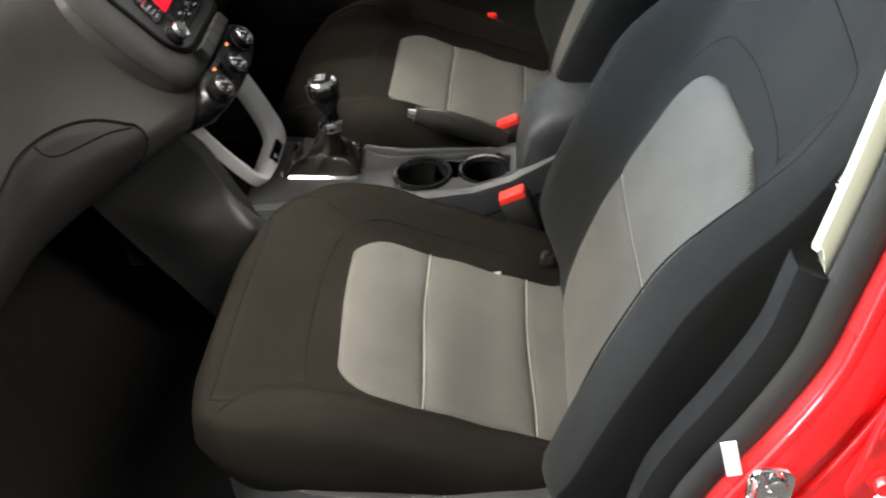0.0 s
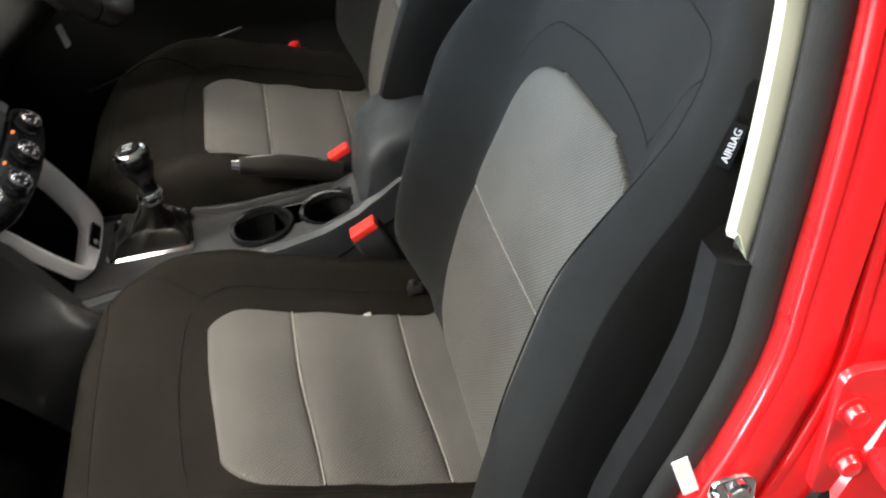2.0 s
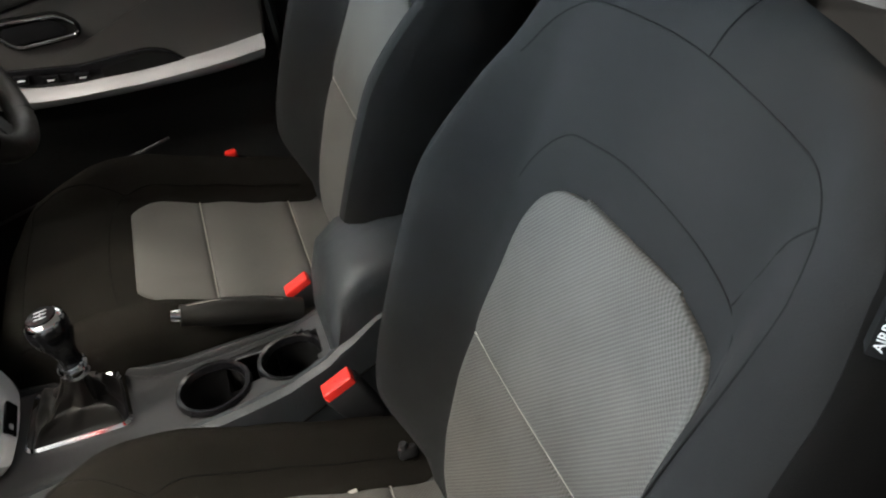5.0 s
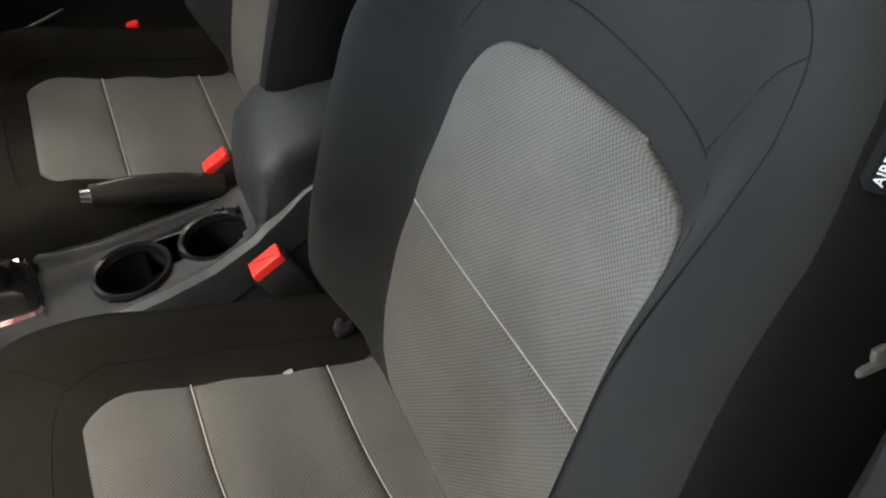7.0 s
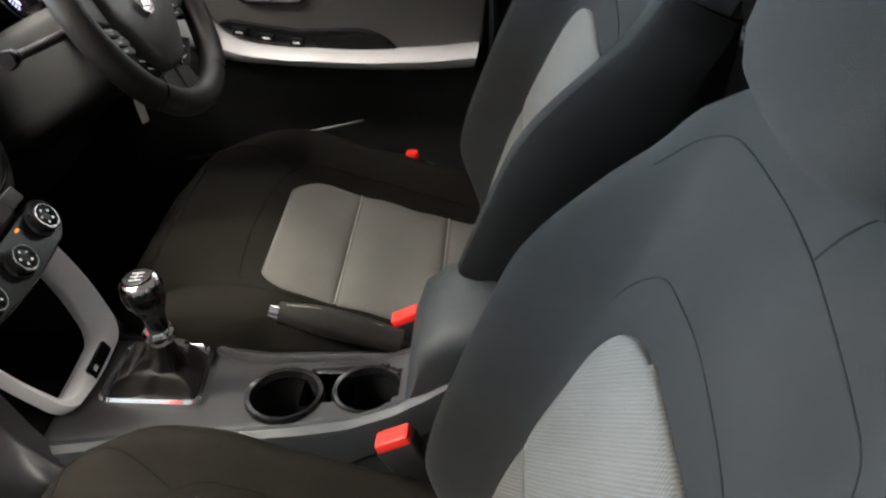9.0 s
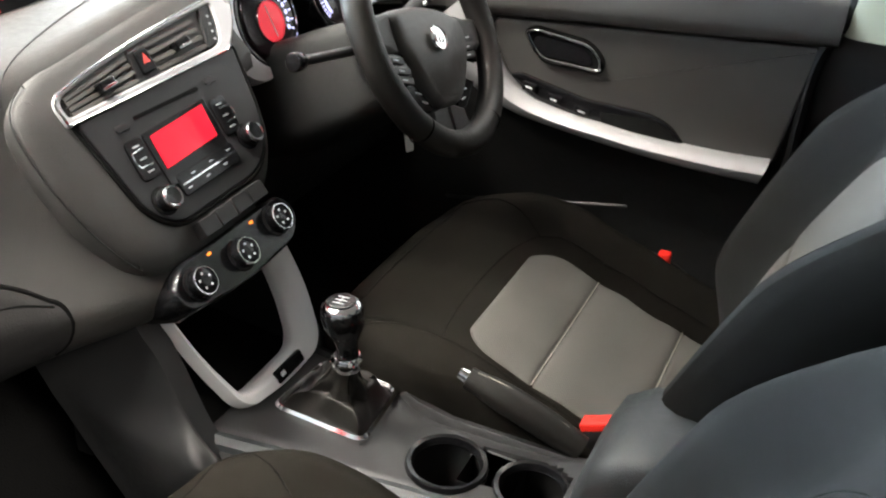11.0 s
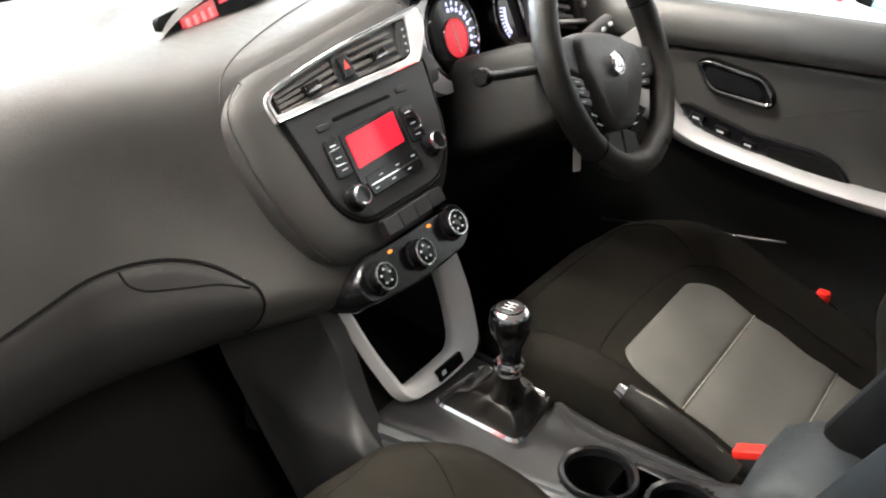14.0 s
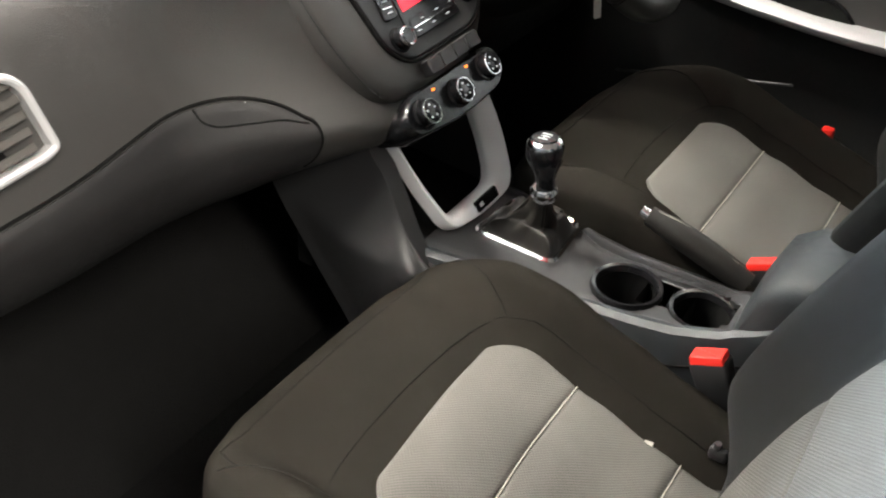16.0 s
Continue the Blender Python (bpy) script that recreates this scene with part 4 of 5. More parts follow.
for k in range(4):
    part("digit", plate(DSP, rect(0.009, 0.012, 0.002, cx=-0.028 + 0.018 * k, cy=-0.003), 0.0012, 0.0018, 0.0002), glow("pale_digit", (1, 0.10, 0.10), 2.2) if k == 0 else bpy.data.materials["pale_digit"], disp)

# centre stack pod
podl = rpoly([(-0.130, 0.028), (-0.02, 0.018), (0.05, 0.024), (0.115, 0.052), (0.160, 0.10), (0.215, 0.275), (0.20, 0.316), (0.02, 0.290), (-0.120, 0.270), (-0.170, 0.240), (-0.173, 0.165), (-0.160, 0.095)], [0.04, 0.06, 0.05, 0.06, 0.06, 0.04, 0.03, 0.08, 0.03, 0.03, 0.06, 0.05], 6)
podl = [Vector(p) for p in podl]


def spread(pts, d):
    c = sum(pts, Vector((0, 0))) / len(pts)
    return [p + (p - c).normalized() * d for p in pts]


part("centre_pod", loft([place(ST, spread(podl, -0.03), -0.20), place(ST, spread(podl, -0.004), -0.085), place(ST, podl, -0.030), place(ST, inset(podl, 0.001), -0.012), place(ST, inset(podl, 0.006), -0.006), place(ST, inset(podl, 0.018), -0.002), place(ST, inset(podl, 0.036), 0.0)]), SOFT, dash, "soft grey surround of the centre stack")
# dark tube draws the crease shade along the pod's left edge
part("pod_crease_shade", tube([ST @ Vector((p.x, p.y, -0.0085)) for p in podl if p.x < -0.125], 0.0010, 6), PLASTIC, dash)
# radio panel
pan = [Vector(p) for p in rpoly([(-0.062, 0.062), (0.095, 0.066), (0.142, 0.11), (0.170, 0.212), (-0.108, 0.204), (-0.092, 0.090)], [0.02, 0.04, 0.05, 0.005, 0.005, 0.04], 6)]
radio = part("radio_panel", plate(ST, pan, -0.01, 0.004, 0.002), TRIM, dash, "dark grey audio panel with red screen")
part("screen_frame", plate(ST, rpoly([(-0.045, 0.100), (0.067, 0.106), (0.072, 0.172), (-0.042, 0.166)], 0.004), 0.002, 0.006, 0.001), BLACK, radio)
part("red_screen", plate(ST, rpoly([(-0.037, 0.120), (0.058, 0.126), (0.063, 0.166), (-0.033, 0.160)], 0.002), 0.006, 0.0072, 0.0003), SCREEN, radio, "glowing red display")
part("disc_slot", plate(ST, rect(0.112, 0.0045, 0.002, cx=0.019, cy=0.1848), 0.002, 0.0048, 0.0003), DARKHOLE, radio)
for bx in (-0.058, 0.100):
    part("eject_button", plate(ST, rect(0.022, 0.008, 0.004, cx=bx, cy=0.183 + bx * 0.04), 0.002, 0.006, 0.001), PLASTIC, radio)
for sg, bx in ((-1, -0.058), (1, 0.090)):
    cl = [Vector(p) for p in rpoly([(bx - 0.018, 0.118), (bx + 0.012, 0.118), (bx + 0.014, 0.166), (bx - 0.014, 0.166)], 0.008)]
    bp = part("button_panel", plate(ST, cl, 0.002, 0.0065, 0.0015), BLACK, radio)
    for by in (0.127, 0.142, 0.157):
        part("mark", plate(ST, rect(0.010, 0.0016, 0.0004, cx=bx - 0.001, cy=by), 0.0065, 0.0070, 0.0002), PRINT, bp)
    part("chrome_edge", tube([ST @ Vector(p) for p in ((bx - sg * 0.006, 0.152, 0.007), (bx + sg * 0.012, 0.151, 0.007), (bx + sg * 0.014, 0.142, 0.007), (bx + sg * 0.012, 0.134, 0.007), (bx - sg * 0.006, 0.133, 0.007))], 0.0013, 6), CHROME, bp)
rowm = ST @ pose(0.018, 0.098, 0, 0, 0, 2)
rp = part("preset_panel", plate(rowm, rect(0.106, 0.026, 0.005), 0.002, 0.0065, 0.0015), BLACK, radio)
for k in range(6):
    part("preset_mark", plate(rowm, rect(0.007, 0.0015, 0.0004, cx=-0.042 + 0.0168 * k, cy=0.006 if k % 2 else -0.006), 0.0065, 0.0070, 0.0002), PRINT, rp)
part("preset_chrome", plate(rowm, rect(0.100, 0.0022, 0.0006), 0.0065, 0.0074, 0.0003), CHROME, rp)
for kx, ky in ((-0.066, 0.092), (0.102, 0.108)):
    kn = part("radio_knob", lathe(ST @ pose(kx, ky, 0), [(0.0165, 0.002), (0.0165, 0.006), (0.0135, 0.007), (0.0128, 0.020), (0.0115, 0.022), (0.002, 0.0215)], 28), BLACK, radio)
    part("knob_ring", lathe(ST @ pose(kx, ky, 0), [(0.0132, 0.0185), (0.0134, 0.0205), (0.0120, 0.0226), (0.0100, 0.0222), (0.0100, 0.019)], 28, True), CHROME, kn)
part("panel_gap", tube([ST @ Vector((p.x, p.y, 0.001)) for p in inset(pan, -0.0035)], 0.0028, 6, True), DARKHOLE, dash)
# vents
vo = [Vector(p) for p in rpoly([(-0.1184, 0.2039), (-0.0146, 0.2060), (0.162, 0.2092), (0.1956, 0.2374), (0.2134, 0.2647), (0.210, 0.2832), (0.0296, 0.2650), (-0.0564, 0.2520), (-0.110, 0.2402), (-0.1204, 0.230)], [0.004, 0.05, 0.01, 0.02, 0.01, 0.004, 0.05, 0.05, 0.01, 0.008], 6)]
vi = [Vector(p) for p in rpoly([(-0.111, 0.2128), (-0.0073, 0.2163), (0.140, 0.2195), (0.155, 0.2242), (0.168, 0.2451), (0.176, 0.2720), (0.024, 0.2585), (-0.054, 0.2465), (-0.102, 0.2363), (-0.112, 0.2290)], [0.004, 0.05, 0.01, 0.01, 0.02, 0.006, 0.05, 0.05, 0.01, 0.006], 6)]
vent = part("vent_frame", band(ST, vo, vi, -0.004, 0.0055, 0.0022), SILVER, dash, "satin silver frame of the twin centre vents")
part("vent_chrome", tube([ST @ Vector((p.x, p.y, 0.0052)) for p in inset(vo, 0.0012)], 0.0014, 6, True), CHROME, vent, "thin chrome line round the vent frame")
part("vent_back", plate(ST, vi, -0.03, -0.012, 0.001), DARKHOLE, vent)


def vent_top(x):
    return 0.2585 + (x - 0.024) * 0.086 if x > 0.024 else 0.2585 - (0.024 - x) * 0.165


def vent_low(x):
    return 0.2130 + (x + 0.111) * 0.027


for x0, x1 in ((-0.104, 0.004), (0.040, 0.132)):
    for k in (0.2, 0.44, 0.68, 0.9):
        a = [(x, vent_low(x) + (vent_top(x) - vent_low(x)) * k) for x in (x0, x1)]
        part("vane", loft([[ST @ Vector((x, y + dy, z)) for dy, z in ((0.004, -0.012), (-0.001, 0.003), (-0.0055, 0.004), (-0.001, -0.012))] for x, y in a]), SLAT, vent)
    xm = (x0 + x1) / 2 + 0.004
    ym = vent_low(xm) + (vent_top(xm) - vent_low(xm)) * 0.44
    part("vent_tab", plate(ST @ pose(xm, ym, 0, 0, 0, 6), rect(0.026, 0.012, 0.003), -0.004, 0.012, 0.003), BLACK, vent, "black vent tab with chrome edge")
    part("tab_chrome", plate(ST @ pose(xm, ym - 0.004, 0, 0, 0, 6), rect(0.022, 0.003, 0.001), 0.011, 0.013, 0.0006), CHROME, vent)
hz = part("hazard_panel", plate(ST, rpoly([(0.0006, 0.2152), (0.038, 0.2155), (0.0395, 0.2565), (0.0085, 0.2535)], 0.004), -0.012, 0.004, 0.002), PLASTIC, vent)
hb = part("hazard_button", plate(ST, rpoly([(0.0115, 0.2221), (0.034, 0.2236), (0.035, 0.2505), (0.0155, 0.2502)], 0.004), 0.002, 0.008, 0.002), BLACK, hz)
HZ = glow("hazard_red", (1.0, 0.10, 0.08), 0.6)
part("hazard_mark", plate(ST, [(0.0185, 0.2335), (0.030, 0.2335), (0.0262, 0.2452)], 0.008, 0.0086, 0.0002), HZ, hb, "red hazard triangle")
part("lock_panel", plate(ST, rpoly([(0.129, 0.2200), (0.155, 0.2250), (0.175, 0.2712), (0.153, 0.2696)], 0.004), -0.012, 0.004, 0.002), PLASTIC, vent)
for k in range(4):
    part("lock_mark", plate(ST, rect(0.004, 0.003, 0.001, cx=0.1500 + 0.0034 * k, cy=0.2290 + 0.0095 * k), 0.004, 0.0046, 0.0002), PRINT, vent)
# heater controls
hvp = [Vector(p) for p in rpoly([(-0.118, -0.024), (-0.02, -0.034), (0.085, -0.026), (0.112, 0.0), (0.100, 0.030), (-0.10, 0.026), (-0.128, 0.004)], [0.02, 0.05, 0.03, 0.02, 0.02, 0.02, 0.02], 5)]
heater = part("heater_panel", loft([place(ST, inset(hvp, 0.02), -0.12), place(ST, inset(hvp, -0.004), -0.03), place(ST, hvp, -0.002), place(ST, inset(hvp, 0.003), 0.002), place(ST, inset(hvp, 0.005), 0.002)]), BLACK, dash, "black heater control panel with three chrome dials")
for kx, ky in ((-0.090, -0.002), (-0.012, -0.003), (0.066, 0.006)):
    kn = part("dial", lathe(ST @ pose(kx, ky, 0) @ Matrix.Scale(0.88, 4), [(0.023, 0.0), (0.023, 0.004), (0.0192, 0.006), (0.0182, 0.018), (0.016, 0.0195), (0.002, 0.019)], 32), BLACK, heater)
    part("dial_ring", lathe(ST @ pose(kx, ky, 0) @ Matrix.Scale(0.88, 4), [(0.0182, 0.0165), (0.0187, 0.0190), (0.0180, 0.0206), (0.0172, 0.0206), (0.0168, 0.019)], 32, True), CHROME, kn)
    for a in range(5):
        part("dial_mark", plate(ST @ pose(kx, ky, -0.0022, 0, 0, 72 * a) @ pose(0, 0.0085, 0), rect(0.0026, 0.0026, 0.001), 0.019, 0.0198, 0.0002), PRINT, kn)
for lx, ly in ((-0.052, 0.018), (0.030, 0.020)):
    part("amber_light", plate(ST, rect(0.006, 0.003, 0.001, cx=lx, cy=ly), 0.002, 0.0032, 0.0003), AMBER, heater)
for k in range(4):
    part("switch", plate(ST, rect(0.029, 0.020, 0.003, cx=-0.034 + 0.031 * k, cy=0.044 + 0.001 * k), -0.004, 0.012, 0.0012), TRIM if k != 3 else PLASTIC, heater)
# passenger side vent
SV = Matrix(((1, 0, 0, -0.160), (0, 0.25, -0.968, 0.829), (0, 0.968, 0.25, 0.914), (0, 0, 0, 1)))
svo = [Vector(p) for p in rpoly([(-0.095, -0.062), (0.045, -0.052), (0.066, -0.045), (0.050, 0.030), (0.030, 0.048), (-0.095, 0.040)], [0.02, 0.02, 0.015, 0.02, 0.02, 0.02], 5)]
sv = part("side_vent_frame", band(SV, svo, inset(svo, 0.009), -0.004, 0.012, 0.003), SILVER, dash, "satin silver framed passenger air vent")
part("side_vent_back", plate(SV, inset(svo, 0.008), -0.03, -0.008, 0.001), DARKHOLE, sv)
for k in range(5):
    part("vane", plate(SV @ pose(-0.02, -0.040 + 0.017 * k, 0, -25, 0, 4), rect(0.125, 0.009, 0.001), -0.002, 0.003, 0.001), SLAT, sv)
part("vent_tab", plate(SV @ pose(-0.022, -0.006, 0, 0, 0, 4), rect(0.028, 0.012, 0.003), -0.004, 0.012, 0.003), BLACK, sv)
# instrument cluster
CL = Matrix.Translation((0.757, 0.80, 0.978)) @ pose(0, 0, 0, 68, 0, 0)
CS = CL @ pose(0.042, -0.006, 0)
cluster = part("cluster_shroud", loft([place(CS, rect(0.37, 0.18, 0.07, 6), -0.06), place(CS, rect(0.37, 0.165, 0.07, 6), -0.022), place(CS, rect(0.36, 0.150, 0.07, 6), -0.022), place(CS, rect(0.34, 0.13, 0.06, 6), -0.05)]), BLACK, dash, "gloss black twin dial instrument cluster")
for gx, a0, a1 in ((-0.050, 96, -26), (0.132, 215, 160)):
    m = CL @ pose(gx, -0.008, 0)
    g = part("gauge_tube", lathe(m, [(0.056, -0.018), (0.061, -0.013), (0.064, -0.010), (0.068, -0.014), (0.070, -0.05)], 48, True), BLACK, cluster)
    part("chrome_ring", lathe(m, [(0.0628, -0.0110), (0.0640, -0.0085), (0.0652, -0.0095), (0.0652, -0.012)], 48, True), CHROME, g)
    part("dial_face", lathe(m, [(0.058, -0.020), (0.057, -0.012), (0.054, -0.008), (0.001, -0.008)], 48), SMOKE, g)
    if gx < 0:
        part("red_centre", lathe(m @ pose(0, -0.006, 0), [(0.0285, -0.012), (0.0280, -0.0068), (0.001, -0.0065)], 40), REDGLOW, g, "glowing red centre of the dial")
        part("centre_ring", lathe(m @ pose(0, -0.006, 0), [(0.0282, -0.010), (0.0290, -0.0055), (0.0300, -0.010)], 40, True), CHROME, g)
        part("needle", plate(m @ pose(0, -0.006, 0, 0, 0, 8), rect(0.0012, 0.046, 0.0006), -0.0065, -0.0055, 0.0003), PRINT, g)
    for k in range(9):
        a = math.radians(a0 + (a1 - a0) * k / 8)
        part("numeral", plate(m @ pose(0.040 * math.cos(a), 0.040 * math.sin(a) - 0.005, 0), rect(0.0050, 0.0062, 0.002), -0.008, -0.0065, 0.0003), BLUEGLOW, g)
        part("tick", plate(m @ pose(0.049 * math.cos(a), 0.049 * math.sin(a) - 0.005, 0, 0, 0, math.degrees(a)), rect(0.006, 0.0020, 0.0005), -0.008, -0.0065, 0.0003), BLUEGLOW, g)
LG = CL @ pose(-0.050, -0.008, -0.018)
part("silver_wing", loft([[LG @ Vector((r * math.cos(a), r * math.sin(a), z)) for r, z in ((0.068, -0.014), (0.068, 0.004), (0.070, 0.008), (0.070 + 0.034 * k, 0.010), (0.072 + 0.036 * k, -0.01))] for a, k in [(math.radians(128 + 7 * i), 0.10 + 1.0 * math.sin(math.pi * i / 18) ** 0.7) for i in range(19)]]), SILVER, dash, "satin silver crescent beside the dials")
# driver side vent
DV = Matrix(((1, 0, 0, 0.985), (0, 0.30, -0.954, 0.80), (0, 0.954, 0.30, 0.985), (0, 0, 0, 1)))
dvo = [Vector(p) for p in rpoly([(-0.085, -0.060), (-0.0134, -0.056), (0.122, -0.080), (0.095, -0.024), (-0.036, 0.012), (-0.085, 0.025)], 0.008, 4)]
dv = part("side_vent_frame", band(DV, dvo, inset(dvo, 0.008), -0.004, 0.012, 0.003), SILVER, dash)
part("side_vent_back", plate(DV, inset(dvo, 0.009), -0.03, -0.008, 0.001), DARKHOLE, dv)
for k in range(4):
    part("vane", plate(DV @ pose(0.005, -0.060 + 0.016 * k, 0, -25, 0, -14), rect(0.135 - 0.014 * k, 0.008, 0.001), -0.002, 0.003, 0.001), SLAT, dv)
part("vent_end", plate(DV, rpoly([(0.078, -0.066), (0.108, -0.071), (0.088, -0.033), (0.066, -0.027)], 0.004), -0.008, 0.005, 0.002), PLASTIC, dv)
part("vent_tab", plate(DV @ pose(0.008, -0.036, 0, 0, 0, -14), rect(0.03, 0.009, 0.003), -0.004, 0.012, 0.003), BLACK, dv)

# ---- steering wheel ----
WH = Matrix.Translation((0.764, 0.599, 0.974)) @ pose(0, 0, 0, 0, 0, 3) @ pose(0, 0, 0, 60.9, 0, 0) @ pose(0, 0, 0, 0, 0, -16)   # z towards the driver, turned a little
wheel = thing("steering_wheel", (0.745, 0.60, 0.97), "black leather three-spoke steering wheel with badge and buttons", "steering wheel")
R = 0.166
part("rim", tube([WH @ Vector((R * math.cos(a), R * math.sin(a) * (1 if math.sin(a) > -0.80 else 0.985), 0.012)) for a in [2 * math.pi * i / 72 for i in range(72)]], 0.0190, 16, True), LEATHER, wheel, "black leather steering wheel rim")
for a in (150, 30, 235, 305):
    a = math.radians(a)
    p, t = Vector((R * math.cos(a), R * math.sin(a), 0.012)), Vector((math.cos(a), math.sin(a), 0))
    part("stitch_ring", tube([WH @ (p + t * 0.0193 * math.cos(b) + Vector((0, 0, 0.0193 * math.sin(b)))) for b in [2 * math.pi * i / 20 for i in range(20)]], 0.001, 6, True), SEAM, wheel)
hubo = [Vector(p) for p in rpoly([(-0.030, -0.114), (0.030, -0.109), (0.056, -0.088), (0.078, -0.058), (0.095, -0.032), (0.095, 0.010), (0.050, 0.025), (0, 0.029), (-0.050, 0.027), (-0.100, 0.016), (-0.094, -0.033), (-0.071, -0.055), (-0.050, -0.095)], [0.02, 0.02, 0.03, 0.03, 0.02, 0.02, 0.05, 0.05, 0.05, 0.02, 0.01, 0.02, 0.03], 5)]
hub = part("hub", loft([place(WH, inset(hubo, 0.004), -0.045), place(WH, inset(hubo, -0.002), -0.005), place(WH, hubo, 0.006), place(WH, inset(hubo, 0.002), 0.012), place(WH, inset(hubo, 0.006), 0.017), place(WH, inset(hubo, 0.011), 0.020)]), SOFT, wheel, "dark grey airbag cover")
part("badge", loft([[WH @ Vector((-0.004 + 0.021 * k * math.cos(a), -0.020 + 0.017 * k * math.sin(a), z + 0.002)) for a in [2 * math.pi * i / 32 for i in range(32)]] for k, z in ((1.0, 0.018), (1.0, 0.024), (0.9, 0.0255), (0.86, 0.024))]), CHROME, hub, "chrome oval badge")
part("badge_bars", join(*[plate(WH @ pose(-0.013 + 0.009 * k, -0.020, 0), rect(0.0045, 0.012, 0.001), 0.0258, 0.0282, 0.0004) for k in range(3)]), CHROME, hub)
for sg in (-1, 1):
    sp = [Vector((sg * x, y)) for x, y in ((0.088, 0.019), (0.125, 0.015), (0.158, 0.016), (0.162, -0.020), (0.140, -0.033), (0.110, -0.036), (0.088, -0.036))]
    sp = sp if sg < 0 else sp[::-1]
    part("spoke", loft([place(WH, sp, -0.012), place(WH, sp, 0.004), place(WH, inset(sp, 0.004), 0.009), place(WH, inset(sp, 0.010), 0.011), place(WH, inset(sp, 0.011), 0.011)]), SOFT, wheel)
    # left switches hang below the spoke, right ones sit on it
    dx, dy = (0.0, 0.0) if sg < 0 else (-0.006, 0.030)
    bt = [Vector((sg * (x + dx), y + dy)) for x, y in ((0.086, -0.036), (0.134, -0.036), (0.140, -0.054), (0.130, -0.080), (0.078, -0.071), (0.071, -0.056))]
    bt = bt[::-1] if sg < 0 else bt
    bt = bt[::-1]
    bp = part("button_pad", plate(WH, bt, 0.002, 0.010, 0.002), BLACK, wheel, "gloss black switch strip beside the airbag cover")
    for kx, ky, kw in ((0.111, -0.045, 0.038), (0.104, -0.059, 0.046), (0.102, -0.071, 0.044)):
        part("button", plate(WH @ pose(sg * (kx + dx), ky + dy, 0, 0, 0, sg * 6), rect(kw, 0.0095, 0.003), 0.009, 0.0135, 0.0012), TRIM, bp)
        part("mark", plate(WH @ pose(sg * (kx + dx), ky + dy, 0, 0, 0, sg * 6), rect(0.012, 0.0020, 0.0006), 0.0135, 0.0140, 0.0002), PRINT, bp)
    st = [Vector((sg * x, y)) for x, y in ((0.074, -0.070), (0.104, -0.079), (0.060, -0.114), (0.032, -0.116), (0.046, -0.098))]
    st = st[::-1] if sg < 0 else st
    sp2 = part("trip_switch", plate(WH, st[::-1], -0.004, 0.006, 0.002), BLACK, wheel)
    for kx, ky in ((0.066, -0.088), (0.055, -0.101)):
        part("mark", plate(WH @ pose(sg * kx, ky, 0, 0, 0, sg * 12), rect(0.014, 0.0018, 0.0006), 0.006, 0.0066, 0.0002), PRINT, sp2)
    low = [Vector((sg * x, y)) for x, y in ((0.0, -0.106), (0.028, -0.108), (0.046, -0.112), (0.050, -0.130), (0.066, -0.150), (0.0, -0.164))]
    low = low if sg < 0 else low[::-1]
    part("lower_spoke", loft([place(WH, low, -0.012), place(WH, low, 0.003), place(WH, inset(low, 0.005), 0.009)]), TRIM, wheel)
column = thing("steering_column", (0.745, 0.70, 0.90), "plastic steering column shroud with stalks, darkened for the shade behind the wheel", "steering column")
# shroud colour darkened for the wheel's shadow
part("shroud", loft([[WH @ Vector((x, y, z)) for x, y in rect(w, h, 0.03, 5, cy=-0.03)] for w, h, z in ((0.11, 0.11, -0.045), (0.14, 0.13, -0.06), (0.155, 0.14, -0.10), (0.17, 0.15, -0.18), (0.18, 0.15, -0.30))]), DARK_LOW, column)
stalk = part("indicator_stalk", tube(chain([(0.69, 0.655, 0.955), (0.61, 0.665, 0.965), (0.565, 0.668, 0.972)], 6), 0.0065, 10), PLASTIC, column)
part("stalk_end", lathe(Matrix.Translation((0.566, 0.668, 0.972)) @ pose(0, 0, 0, 0, -80, 0) @ Matrix.Scale(0.7, 4), [(0.010, -0.012), (0.017, -0.004), (0.018, 0.014), (0.015, 0.018), (0.002, 0.018)], 20), BLACK, stalk)
wst = part("wiper_stalk", tube(chain([(0.80, 0.655, 0.955), (0.87, 0.665, 0.965), (0.925, 0.665, 0.975)], 6), 0.011, 10), PLASTIC, column)
for k in range(2):
    part("mark", plate(Matrix.Translation((0.885 + 0.022 * k, 0.652, 0.972 + 0.004 * k)) @ pose(0, 0, 0, 75, 0, 0), rect(0.010, 0.006, 0.002), 0, 0.003, 0.0005), PRINT, wst)

key = thing("key_tag", (0.787, 0.62, 0.80), "white paper tag hanging on the car key under the wheel", "key tag")
part("tag", plate(Matrix.Translation((0.787, 0.620, 0.800)) @ pose(0, 0, 0, 90, 0, -35) @ pose(0, 0, 0, 0, 0, 8), rect(0.013, 0.042, 0.003), -0.0008, 0.0008, 0.0003), LABEL, key)
part("cord", tube(chain([(0.787, 0.620, 0.819), (0.789, 0.634, 0.842), (0.792, 0.656, 0.868)], 5), 0.0012, 6), PLASTIC, key)
part("key_head", plate(Matrix.Translation((0.792, 0.660, 0.876)) @ pose(0, 0, 0, 60, 0, -20), rect(0.026, 0.034, 0.009), -0.005, 0.005, 0.003), BLACK, key, "black plastic key head")

# ---- centre console ----
con = thing("centre_console", (CX, 0.4, 0.30), "dark grey plastic centre console with cup holders and silver bin frame", "console")
# tower under the stack
TW = [(0.90, 0.30), (0.70, 0.30), (0.62, 0.42), (0.595, 0.60), (0.600, 0.612), (0.672, 0.740), (0.70, 0.775), (0.90, 0.80)]


